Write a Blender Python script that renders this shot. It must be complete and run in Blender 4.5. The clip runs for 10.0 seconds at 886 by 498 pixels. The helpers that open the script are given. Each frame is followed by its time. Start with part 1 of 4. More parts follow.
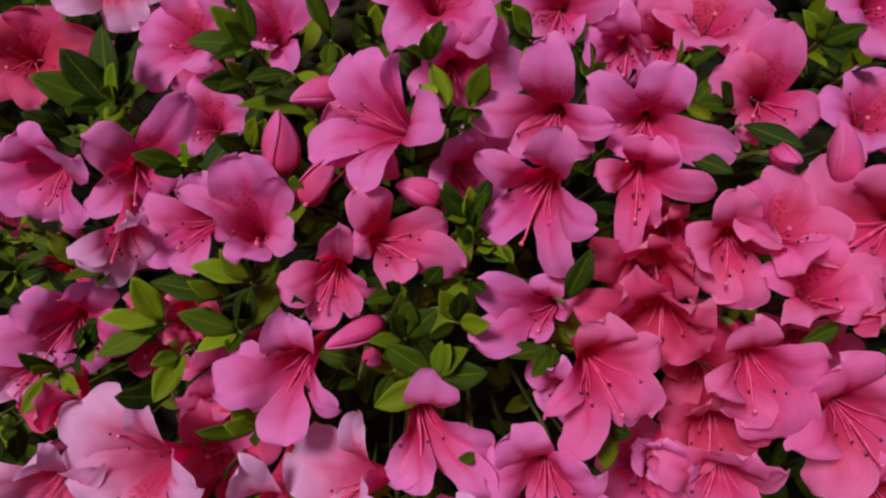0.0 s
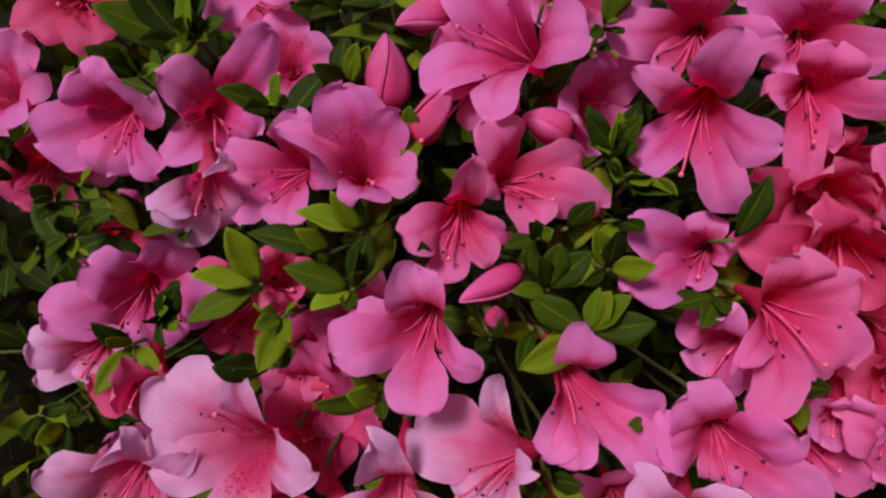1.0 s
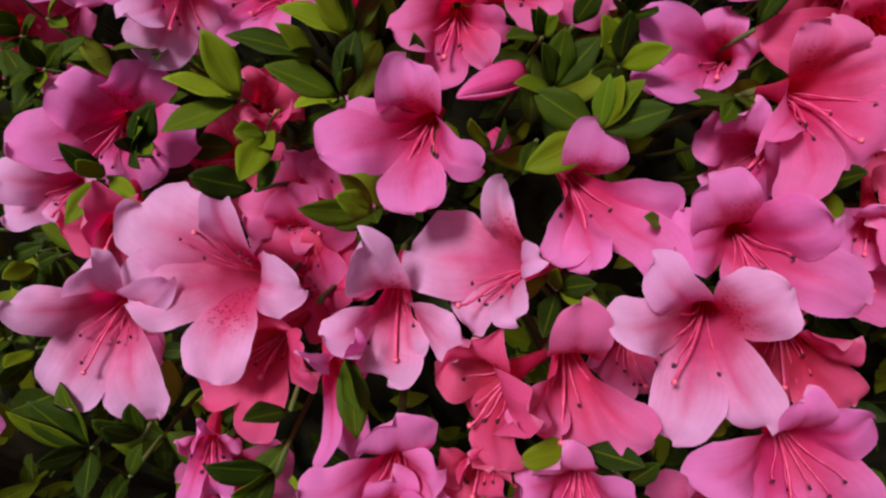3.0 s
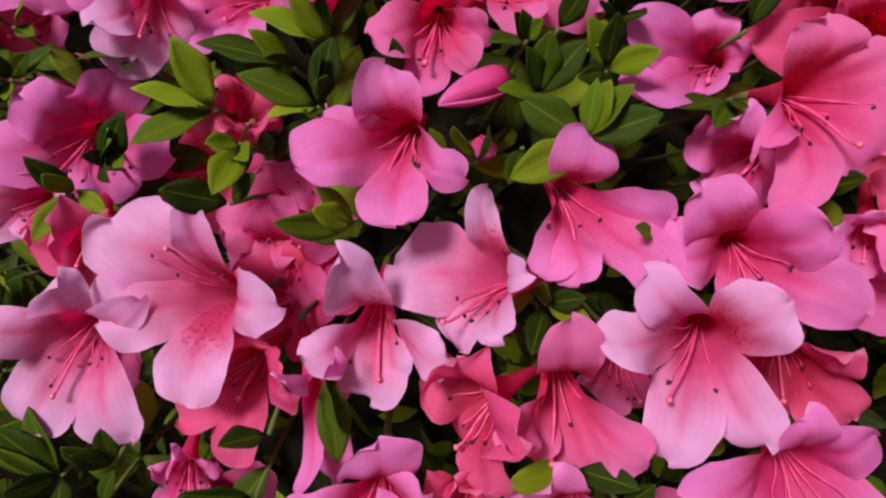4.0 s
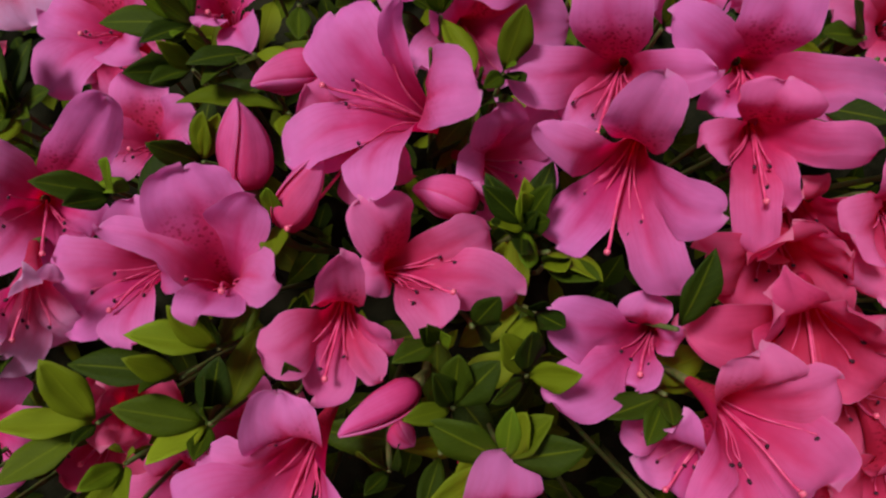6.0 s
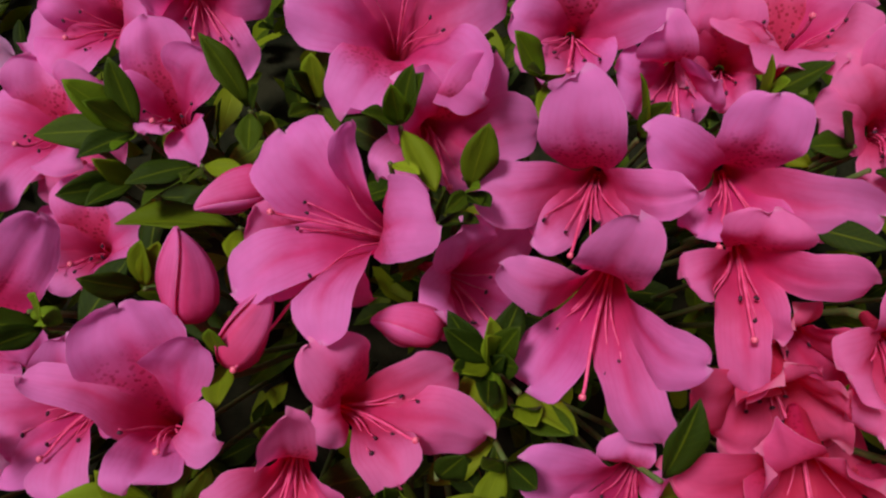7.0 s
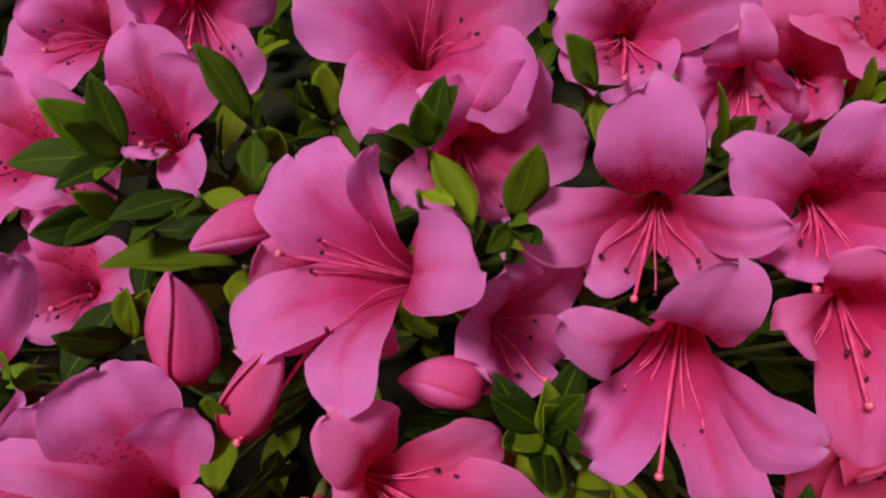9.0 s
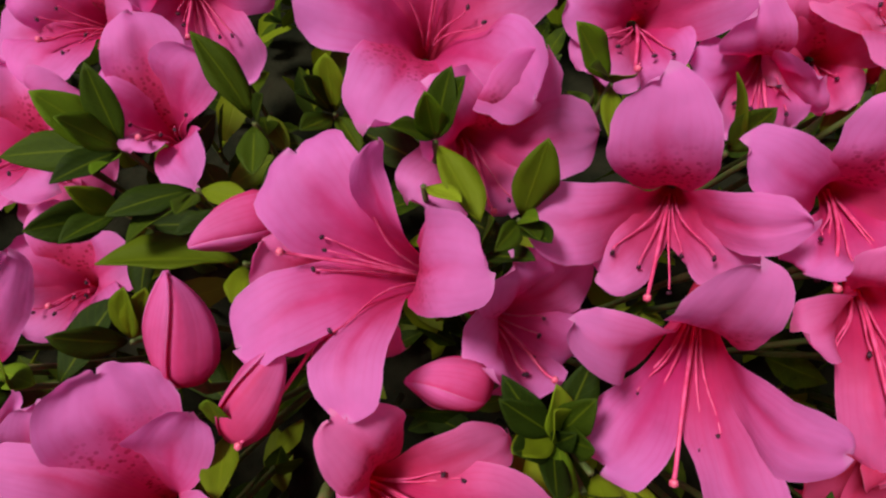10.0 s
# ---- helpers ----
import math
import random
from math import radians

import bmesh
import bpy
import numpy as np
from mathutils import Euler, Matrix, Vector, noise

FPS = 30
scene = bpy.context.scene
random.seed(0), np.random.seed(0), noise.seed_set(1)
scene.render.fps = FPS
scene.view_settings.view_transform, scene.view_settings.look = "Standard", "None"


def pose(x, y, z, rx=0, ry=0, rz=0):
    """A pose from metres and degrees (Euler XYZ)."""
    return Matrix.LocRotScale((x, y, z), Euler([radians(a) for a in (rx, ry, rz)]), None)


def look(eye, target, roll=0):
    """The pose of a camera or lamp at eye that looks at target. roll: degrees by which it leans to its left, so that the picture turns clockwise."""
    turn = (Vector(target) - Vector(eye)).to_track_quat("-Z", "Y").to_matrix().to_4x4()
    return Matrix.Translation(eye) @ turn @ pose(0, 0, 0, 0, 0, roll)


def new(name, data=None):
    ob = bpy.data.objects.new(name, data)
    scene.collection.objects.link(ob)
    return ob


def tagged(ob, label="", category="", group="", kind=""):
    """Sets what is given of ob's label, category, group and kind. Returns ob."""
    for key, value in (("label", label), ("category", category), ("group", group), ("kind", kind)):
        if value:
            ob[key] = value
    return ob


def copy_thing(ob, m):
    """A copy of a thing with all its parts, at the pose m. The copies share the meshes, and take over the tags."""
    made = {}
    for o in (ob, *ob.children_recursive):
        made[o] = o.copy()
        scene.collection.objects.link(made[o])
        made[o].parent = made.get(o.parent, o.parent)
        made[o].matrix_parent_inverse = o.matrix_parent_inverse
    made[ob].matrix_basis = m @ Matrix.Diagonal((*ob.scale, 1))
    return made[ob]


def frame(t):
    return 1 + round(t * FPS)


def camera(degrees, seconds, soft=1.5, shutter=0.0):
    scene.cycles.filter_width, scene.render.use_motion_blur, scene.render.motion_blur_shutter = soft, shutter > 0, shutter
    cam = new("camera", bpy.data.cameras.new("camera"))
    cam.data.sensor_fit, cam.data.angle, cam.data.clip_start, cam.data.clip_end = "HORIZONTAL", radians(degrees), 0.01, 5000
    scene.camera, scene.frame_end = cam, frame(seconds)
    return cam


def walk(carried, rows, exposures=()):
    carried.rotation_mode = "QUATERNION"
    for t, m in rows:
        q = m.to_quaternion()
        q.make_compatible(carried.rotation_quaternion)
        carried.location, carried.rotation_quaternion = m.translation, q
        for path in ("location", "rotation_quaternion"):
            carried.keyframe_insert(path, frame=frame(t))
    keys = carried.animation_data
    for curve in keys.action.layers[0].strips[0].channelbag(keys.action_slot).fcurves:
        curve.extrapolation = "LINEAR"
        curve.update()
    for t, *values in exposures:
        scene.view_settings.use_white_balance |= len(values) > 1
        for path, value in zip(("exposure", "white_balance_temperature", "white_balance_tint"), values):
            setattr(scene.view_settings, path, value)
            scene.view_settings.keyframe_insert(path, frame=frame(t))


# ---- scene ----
cam = camera(64.6, 10.0, soft=2.3)
# seconds, the eye in metres, its turn in degrees
PATH = [
    (0.0, 0.0000, -0.0000, 1.0000, 50.00, -0.00, 0.00),
    (0.5, -0.0347, 0.0031, 0.9772, 50.58, 0.23, -1.27),
    (1.0, -0.0540, 0.0154, 0.9568, 50.62, 0.72, -1.72),
    (1.5, -0.0548, 0.0212, 0.9424, 50.53, 1.15, -1.99),
    (2.0, -0.0582, 0.0208, 0.9337, 50.36, 1.51, -2.16),
    (2.5, -0.0546, 0.0010, 0.9165, 50.22, 1.77, -2.20),
    (2.7, -0.0538, -0.0073, 0.9073, 50.13, 1.69, -2.25),
    (3.8, -0.0570, -0.0094, 0.8895, 50.42, 2.06, -2.81),
    (4.0, -0.0510, -0.0001, 0.8933, 50.52, 1.99, -3.16),
    (4.5, -0.0394, 0.0212, 0.9105, 50.48, 2.19, -3.62),
    (5.0, -0.0371, 0.0410, 0.9205, 50.34, 2.38, -4.24),
    (5.5, -0.0309, 0.0561, 0.9299, 51.00, 2.74, -4.85),
    (6.0, -0.0215, 0.0671, 0.9450, 51.94, 3.04, -5.47),
    (6.2, -0.0182, 0.0719, 0.9501, 52.45, 3.07, -5.70),
    (7.3, -0.0080, 0.1043, 0.9600, 53.51, 3.53, -6.78),
    (7.5, -0.0085, 0.1059, 0.9596, 53.59, 3.66, -6.82),
    (8.0, -0.0096, 0.1188, 0.9562, 53.74, 3.93, -6.90),
    (8.5, -0.0125, 0.1241, 0.9525, 53.80, 4.26, -6.62),
    (9.0, -0.0131, 0.1290, 0.9501, 53.60, 4.50, -6.43),
    (9.5, -0.0112, 0.1339, 0.9428, 53.15, 4.59, -6.32),
    (10.0, -0.0133, 0.1350, 0.9490, 52.46, 4.69, -6.25),
]
walk(cam, [(t, pose(x, y, z, rx, ry, rz)) for t, x, y, z, rx, ry, rz in PATH],
     exposures=[(0.0, -0.10), (0.8, -0.04), (1.8, -0.03), (2.3, -0.07), (2.7, 0.04), (3.8, 0.30), (4.3, 0.25), (5.0, 0.15), (5.5, 0.06), (6.2, -0.12), (7.5, -0.01), (9.4, -0.02), (10.0, 0.17)])

# ---- light: a bright overcast sky with a soft sun behind the clouds ----
world = bpy.data.worlds.new("overcast_sky")
scene.world = world
world.use_nodes = True
wn = world.node_tree
sky = wn.nodes.new("ShaderNodeTexSky")
sky.sky_type = "NISHITA"
sky.sun_disc = False
sky.sun_elevation = radians(58)
sky.sun_rotation = radians(200)
sky.air_density, sky.dust_density, sky.ozone_density = 1.0, 4.0, 1.0
cloud = wn.nodes.new("ShaderNodeHueSaturation")
cloud.inputs["Saturation"].default_value = 0.35
wn.links.new(sky.outputs["Color"], cloud.inputs["Color"])
wn.links.new(cloud.outputs["Color"], wn.nodes["Background"].inputs["Color"])
wn.nodes["Background"].inputs["Strength"].default_value = 0.036

sun_data = bpy.data.lights.new("soft_sun", "SUN")
sun_data.energy, sun_data.angle, sun_data.color = 3.9, radians(14), (1.0, 0.97, 0.94)
sun = new("soft_sun", sun_data)
sun.matrix_world = look((-0.85, -0.62, 2.75), (0, 0.3, 0.8))


# ---- materials ----
def material(name, rough=0.5):
    m = bpy.data.materials.new(name)
    m.use_nodes = True
    m.node_tree.nodes["Principled BSDF"].inputs["Roughness"].default_value = rough
    return m


class Nodes:
    """Short hand for wiring a node tree."""

    def __init__(self, m):
        self.t = m.node_tree
        self.p = self.t.nodes["Principled BSDF"]
        self.out = self.t.nodes["Material Output"]

    def add(self, kind):
        return self.t.nodes.new(kind)

    def link(self, a, b):
        self.t.links.new(a, b)

    def val(self, socket, v):
        if isinstance(v, bpy.types.NodeSocket):
            self.t.links.new(v, socket)
        else:
            socket.default_value = v

    def math(self, op, a, b=0.0, c=0.0):
        n = self.t.nodes.new("ShaderNodeMath")
        n.operation = op
        for s, v in zip(n.inputs, (a, b, c)):
            self.val(s, v)
        return n.outputs[0]

    def step(self, x, lo, hi, a=0.0, b=1.0):
        n = self.t.nodes.new("ShaderNodeMapRange")
        n.interpolation_type = "SMOOTHSTEP"
        for s, v in zip(n.inputs, (x, lo, hi, a, b)):
            self.val(s, v)
        return n.outputs[0]

    def mix(self, f, a, b, mode="MIX"):
        n = self.t.nodes.new("ShaderNodeMix")
        n.data_type, n.blend_type = "RGBA", mode
        self.val(n.inputs[0], f)
        for s, v in ((n.inputs[6], a), (n.inputs[7], b)):
            self.val(s, (*v, 1.0) if isinstance(v, tuple) and len(v) == 3 else v)
        return n.outputs[2]

    def noise(self, scale, detail=3.0, vec=None, rough=0.55):
        n = self.t.nodes.new("ShaderNodeTexNoise")
        n.inputs["Scale"].default_value, n.inputs["Detail"].default_value = scale, detail
        n.inputs["Roughness"].default_value = rough
        if vec is not None:
            self.link(vec, n.inputs["Vector"])
        return n.outputs["Fac"]

    def bump(self, h, strength=0.3, dist=0.001):
        n = self.t.nodes.new("ShaderNodeBump")
        n.inputs["Strength"].default_value, n.inputs["Distance"].default_value = strength, dist
        self.link(h, n.inputs["Height"])
        self.link(n.outputs["Normal"], self.p.inputs["Normal"])
        return n.outputs["Normal"]

    def thin(self, colour, amount, normal=None):
        """Lets light through a thin sheet: part diffuse, part translucent."""
        t = self.t.nodes.new("ShaderNodeBsdfTranslucent")
        self.val(t.inputs["Color"], colour)
        if normal is not None:
            self.link(normal, t.inputs["Normal"])
        m = self.t.nodes.new("ShaderNodeMixShader")
        m.inputs[0].default_value = amount
        self.link(self.p.outputs[0], m.inputs[1])
        self.link(t.outputs[0], m.inputs[2])
        self.link(m.outputs[0], self.out.inputs["Surface"])


def petal_material(name, blotch, pale, mid, deep):
    """Azalea petal: deep in the throat, paler to the rim, fine veins; the upper lobe is speckled."""
    m = material(name, 0.55)
    n = Nodes(m)
    uv = n.add("ShaderNodeUVMap")
    uv.uv_map = "UVMap"
    sep = n.add("ShaderNodeSeparateXYZ")
    n.link(uv.outputs[0], sep.inputs[0])
    u, v = sep.outputs[0], sep.outputs[1]
    info = n.add("ShaderNodeObjectInfo")
    rnd = info.outputs["Random"]
    co = n.add("ShaderNodeTexCoord").outputs["Object"]
    cloud = n.noise(90.0, 3.0, co)
    fine = n.noise(700.0, 2.0, co)
    av = n.math("ABSOLUTE", n.math("SUBTRACT", v, 0.5))
    # pale lobes, a deeper streak along the middle, and colour that gathers in the throat
    uu = n.math("ADD", u, n.math("MULTIPLY", n.math("SUBTRACT", cloud, 0.5), 0.20))
    half = tuple(0.64 * a + 0.36 * b for a, b in zip(mid, pale))
    c = n.mix(n.step(n.math("ADD", uu, n.math("MULTIPLY", av, 0.34)), 0.48, 1.00), half, pale)
    rim = n.math("MAXIMUM", n.math("MULTIPLY", n.step(av, 0.475, 0.498), n.step(u, 0.5, 0.6)), n.step(u, 0.98, 0.998))
    c = n.mix(n.math("MULTIPLY", rim, 0.45), c, tuple(0.55 * a + 0.45 * b for a, b in zip(pale, (0.90, 0.62, 0.80))))
    streak = n.step(n.math("ADD", av, n.math("MULTIPLY", n.math("SUBTRACT", fine, 0.5), 0.05)), 0.11, 0.0)
    c = n.mix(n.math("MULTIPLY", streak, n.step(u, 0.96, 0.60, 0.0, 0.50)), c, mid)
    hot = tuple(0.76 * a + 0.24 * d for a, d in zip(mid, deep))
    c = n.mix(n.step(uu, 0.70 if blotch else 0.64, 0.40 if blotch else 0.34, 0.0, 0.92), c, hot)
    c = n.mix(n.step(uu, 0.30, 0.12, 0.0, 0.95), c, deep)
    # veins that fan out from the throat
    wave = n.add("ShaderNodeTexWave")
    wave.wave_type, wave.bands_direction = "BANDS", "Y"
    wave.inputs["Scale"].default_value = 3.4
    wave.inputs["Distortion"].default_value = 5.5
    wave.inputs["Detail"].default_value = 2.0
    n.link(uv.outputs[0], wave.inputs["Vector"])
    vein = n.math("MULTIPLY", n.step(wave.outputs["Fac"], 0.55, 1.0), n.step(u, 0.98, 0.50, 0.02, 0.13))
    c = n.mix(vein, c, mid)
    if blotch:
        # speckles: small cells of crimson that thin out towards the rim
        vor = n.add("ShaderNodeTexVoronoi")
        vor.inputs["Scale"].default_value = 680.0
        vor.inputs["Randomness"].default_value = 1.0
        n.link(co, vor.inputs["Vector"])
        spot = n.step(vor.outputs["Distance"], 0.46, 0.26)
        fade = n.math("MULTIPLY", n.step(uu, 0.78, 0.50), n.step(av, 0.44, 0.20))
        patch = n.math("MULTIPLY", n.step(cloud, 0.30, 0.55), fade)
        c = n.mix(n.math("MULTIPLY", fade, 0.42), c, (0.82, 0.035, 0.15))
        c = n.mix(n.math("MULTIPLY", n.math("MULTIPLY", spot, patch), 0.85), c, (0.40, 0.003, 0.04))
    hsv = n.add("ShaderNodeHueSaturation")
    n.link(c, hsv.inputs["Color"])
    n.link(n.math("MULTIPLY_ADD", rnd, 0.008, 0.496), hsv.inputs["Hue"])
    n.link(n.math("MULTIPLY_ADD", rnd, -0.03, 1.0), hsv.inputs["Saturation"])
    n.link(n.math("MULTIPLY_ADD", cloud, 0.26, 0.72), hsv.inputs["Value"])
    c = hsv.outputs[0]
    n.link(c, n.p.inputs["Base Color"])
    n.p.inputs["Roughness"].default_value = 0.62
    n.p.inputs["Specular IOR Level"].default_value = 0.15
    nor = n.bump(n.math("ADD", n.math("MULTIPLY", wave.outputs["Fac"], 0.035), n.math("MULTIPLY", cloud, 1.0)), 0.48, 0.0009)
    sat = n.add("ShaderNodeHueSaturation")
    n.link(c, sat.inputs["Color"])
    sat.inputs["Hue"].default_value, sat.inputs["Saturation"].default_value, sat.inputs["Value"].default_value = 0.516, 1.12, 1.25
    n.thin(sat.outputs[0], 0.46, nor)
    return m


DEEP = (0.52, 0.012, 0.075)
PINK = ((0.91, 0.225, 0.66), (0.80, 0.029, 0.21), DEEP)
CORAL = ((0.83, 0.095, 0.29), (0.66, 0.014, 0.090), DEEP)
ROSE = ((0.90, 0.180, 0.51), (0.78, 0.023, 0.16), DEEP)
BLUSH = ((0.90, 0.44, 0.82), (0.83, 0.065, 0.27), DEEP)
petal_upper, petal_lower = petal_material("petal_upper", True, *PINK), petal_material("petal_lower", False, *PINK)
petal_upper_coral, petal_lower_coral = petal_material("petal_upper_coral", True, *CORAL), petal_material("petal_lower_coral", False, *CORAL)
petal_upper_rose, petal_lower_rose = petal_material("petal_upper_rose", True, *ROSE), petal_material("petal_lower_rose", False, *ROSE)
petal_upper_pale, petal_lower_pale = petal_material("petal_upper_pale", True, *BLUSH), petal_material("petal_lower_pale", False, *BLUSH)
PETALS = {"pale": (petal_upper_pale, petal_lower_pale), "pink": (petal_upper, petal_lower), "rose": (petal_upper_rose, petal_lower_rose), "coral": (petal_upper_coral, petal_lower_coral)}


def leaf_material(name, dark, light, young):
    m = material(name, 0.42)
    n = Nodes(m)
    uv = n.add("ShaderNodeUVMap")
    uv.uv_map = "UVMap"
    sep = n.add("ShaderNodeSeparateXYZ")
    n.link(uv.outputs[0], sep.inputs[0])
    u, v = sep.outputs[0], sep.outputs[1]
    info = n.add("ShaderNodeObjectInfo")
    co = n.add("ShaderNodeTexCoord").outputs["Object"]
    isl = n.add("ShaderNodeNewGeometry").outputs["Random Per Island"]
    cloud = n.noise(160.0, 4.0, co)
    fine = n.noise(900.0, 3.0, co)
    rnd = n.math("FRACT", n.math("ADD", info.outputs["Random"], isl))
    c = n.mix(n.step(n.math("ADD", cloud, n.math("MULTIPLY", n.math("SUBTRACT", rnd, 0.5), 0.7)), 0.25, 0.8), dark, light)
    c = n.mix(n.math("MULTIPLY", n.step(rnd, 0.62, 0.92), 0.7), c, young)
    av = n.math("ABSOLUTE", n.math("SUBTRACT", v, 0.5))
    # midrib and side veins, a little paler
    side = n.math("ABSOLUTE", n.math("SINE", n.math("MULTIPLY", n.math("SUBTRACT", u, n.math("MULTIPLY", av, 0.55)), 26.0)))
    vein = n.math("MAXIMUM", n.step(av, 0.045, 0.012), n.math("MULTIPLY", n.step(side, 0.16, 0.03), 0.35))
    c = n.mix(n.math("MULTIPLY", vein, 0.38), c, young)
    n.link(c, n.p.inputs["Base Color"])
    n.p.inputs["Specular IOR Level"].default_value = 0.11
    n.link(n.math("MULTIPLY_ADD", fine, 0.20, 0.46), n.p.inputs["Roughness"])
    nor = n.bump(n.math("SUBTRACT", n.math("MULTIPLY", fine, 0.5), n.math("MULTIPLY", vein, 0.7)), 0.35, 0.0006)
    n.thin(n.mix(0.5, c, young), 0.16, nor)
    return m


leaf_green = leaf_material("leaf_green", (0.015, 0.029, 0.002), (0.054, 0.085, 0.003), (0.165, 0.205, 0.006))
leaf_young = leaf_material("leaf_young", (0.080, 0.138, 0.005), (0.150, 0.220, 0.008), (0.245, 0.305, 0.014))


def plain(name, a, b, scale, rough=0.6, bump=0.3):
    m = material(name, rough)
    m.node_tree.nodes["Principled BSDF"].inputs["Specular IOR Level"].default_value = 0.05 if rough > 0.8 else 0.3
    n = Nodes(m)
    co = n.add("ShaderNodeTexCoord").outputs["Object"]
    f = n.noise(scale, 5.0, co)
    g = n.noise(scale * 6, 3.0, co)
    n.link(n.mix(n.step(f, 0.3, 0.7), a, b), n.p.inputs["Base Color"])
    n.bump(n.math("ADD", f, n.math("MULTIPLY", g, 0.5)), bump, 0.002)
    return m


filament_red = plain("filament_red", (0.55, 0.030, 0.12), (0.70, 0.085, 0.24), 300, 0.45, 0.1)
anther_dark = plain("anther_dark", (0.020, 0.004, 0.010), (0.06, 0.012, 0.03), 900, 0.6, 0.3)
stigma_red = plain("stigma_red", (0.62, 0.05, 0.14), (0.78, 0.18, 0.28), 900, 0.3, 0.1)
stem_green = plain("stem_green", (0.06, 0.10, 0.02), (0.11, 0.09, 0.03), 300, 0.6, 0.3)
# near black: the shade deep in the bush, put into the colour
core_shade = plain("inner_shade", (0.007, 0.008, 0.004), (0.018, 0.017, 0.009), 60, 0.9, 0.8)
soil = plain("soil", (0.05, 0.035, 0.022), (0.10, 0.075, 0.05), 9, 0.95, 0.8)


# ---- mesh helpers ----
def sheet(points, thick=0.0, along=None):
    """A mesh from a grid of points (rows along, columns across) with thickness and a UV of (along, across)."""
    nu, nv = points.shape[:2]
    flat = points.reshape(-1, 3)
    quads = [(i * nv + j, i * nv + j + 1, (i + 1) * nv + j + 1, (i + 1) * nv + j) for i in range(nu - 1) for j in range(nv - 1)]
    uv_of = [(along[i] if along is not None else i / (nu - 1), j / (nv - 1)) for i in range(nu) for j in range(nv)]
    if thick:
        du, dv = np.gradient(points, axis=0), np.gradient(points, axis=1)
        nor = np.cross(du, dv)
        nor /= np.maximum(np.linalg.norm(nor, axis=2, keepdims=True), 1e-9)
        back = (points - nor * thick).reshape(-1, 3)
        k = len(flat)
        rim = [j for j in range(nv)] + [i * nv + nv - 1 for i in range(1, nu)] + [(nu - 1) * nv + j for j in range(nv - 2, -1, -1)] + [i * nv for i in range(nu - 2, 0, -1)]
        quads = [tuple(q) for q in quads] + [tuple(k + a for a in reversed(q)) for q in quads] + [
            (rim[a - 1], rim[a - 1] + k, rim[a] + k, rim[a]) for a in range(len(rim))]
        flat = np.concatenate([flat, back])
        uv_of = uv_of + uv_of
    me = bpy.data.meshes.new("sheet")
    me.from_pydata(flat.tolist(), [], quads)
    layer = me.uv_layers.new(name="UVMap")
    loops = np.zeros(len(me.loops), dtype=np.int32)
    me.loops.foreach_get("vertex_index", loops)
    layer.data.foreach_set("uv", np.array(uv_of, dtype=np.float32)[loops].ravel())
    me.shade_smooth()
    return me


def tube(line, radii, sides=6):
    """A tapered round mesh along a line of points, closed at both ends."""
    line = [Vector(p) for p in line]
    verts, faces = [], []
    side = Vector((1, 0.3, 0.2))
    for i, p in enumerate(line):
        d = (line[min(i + 1, len(line) - 1)] - line[max(i - 1, 0)]).normalized()
        side = (side - d * side.dot(d))
        side = side.normalized() if side.length > 1e-5 else d.orthogonal().normalized()
        other = d.cross(side)
        for k in range(sides):
            a = 2 * math.pi * k / sides
            verts.append(p + (side * math.cos(a) + other * math.sin(a)) * radii[i])
    for i in range(len(line) - 1):
        for k in range(sides):
            faces.append((i * sides + k, i * sides + (k + 1) % sides, (i + 1) * sides + (k + 1) % sides, (i + 1) * sides + k))
    faces.append(tuple(range(sides - 1, -1, -1)))
    faces.append(tuple((len(line) - 1) * sides + k for k in range(sides)))
    me = bpy.data.meshes.new("tube")
    me.from_pydata([tuple(v) for v in verts], [], faces)
    me.shade_smooth()
    return me


def bezier(a, b, c, d, n):
    a, b, c, d = Vector(a), Vector(b), Vector(c), Vector(d)
    out = []
    for i in range(n):
        t = i / (n - 1)
        out.append(a * (1 - t) ** 3 + b * 3 * t * (1 - t) ** 2 + c * 3 * t * t * (1 - t) + d * t ** 3)
    return out


def blob(radius, stretch=1.0, sub=1):
    bm = bmesh.new()
    bmesh.ops.create_icosphere(bm, subdivisions=sub, radius=radius, matrix=Matrix.Diagonal((1, 1, stretch, 1)))
    me = bpy.data.meshes.new("blob")
    bm.to_mesh(me)
    bm.free()
    me.shade_smooth()
    return me


def part(name, me, mat, parent, label=""):
    ob = new(name, me)
    if not me.materials:
        me.materials.append(mat)
    ob.parent = parent
    return tagged(ob, label)


def frame_of(axis):
    """A turn whose z is the axis, and whose y lies as near to straight up as it can."""
    z = Vector(axis).normalized()
    up = Vector((0, 0, 1)) - z * z.z
    if up.length < 0.05:
        up = Vector((0, 1, 0)) - z * z.y
    y = up.normalized()
    x = y.cross(z)
    return Matrix((x, y, z)).transposed().to_4x4()


# ---- the azalea's flowers, shoots and buds ----
BUSH = Vector((0.0, 0.66, 0.445))
AXES = Vector((0.95, 0.54, 0.54))


def inward(p, depth):
    """The point that lies that deep in the bush below p."""
    p = Vector(p)
    q = Vector(((p.x - BUSH.x) / AXES.x ** 2, (p.y - BUSH.y) / AXES.y ** 2, (p.z - BUSH.z) / AXES.z ** 2)).normalized()
    return p - q * depth


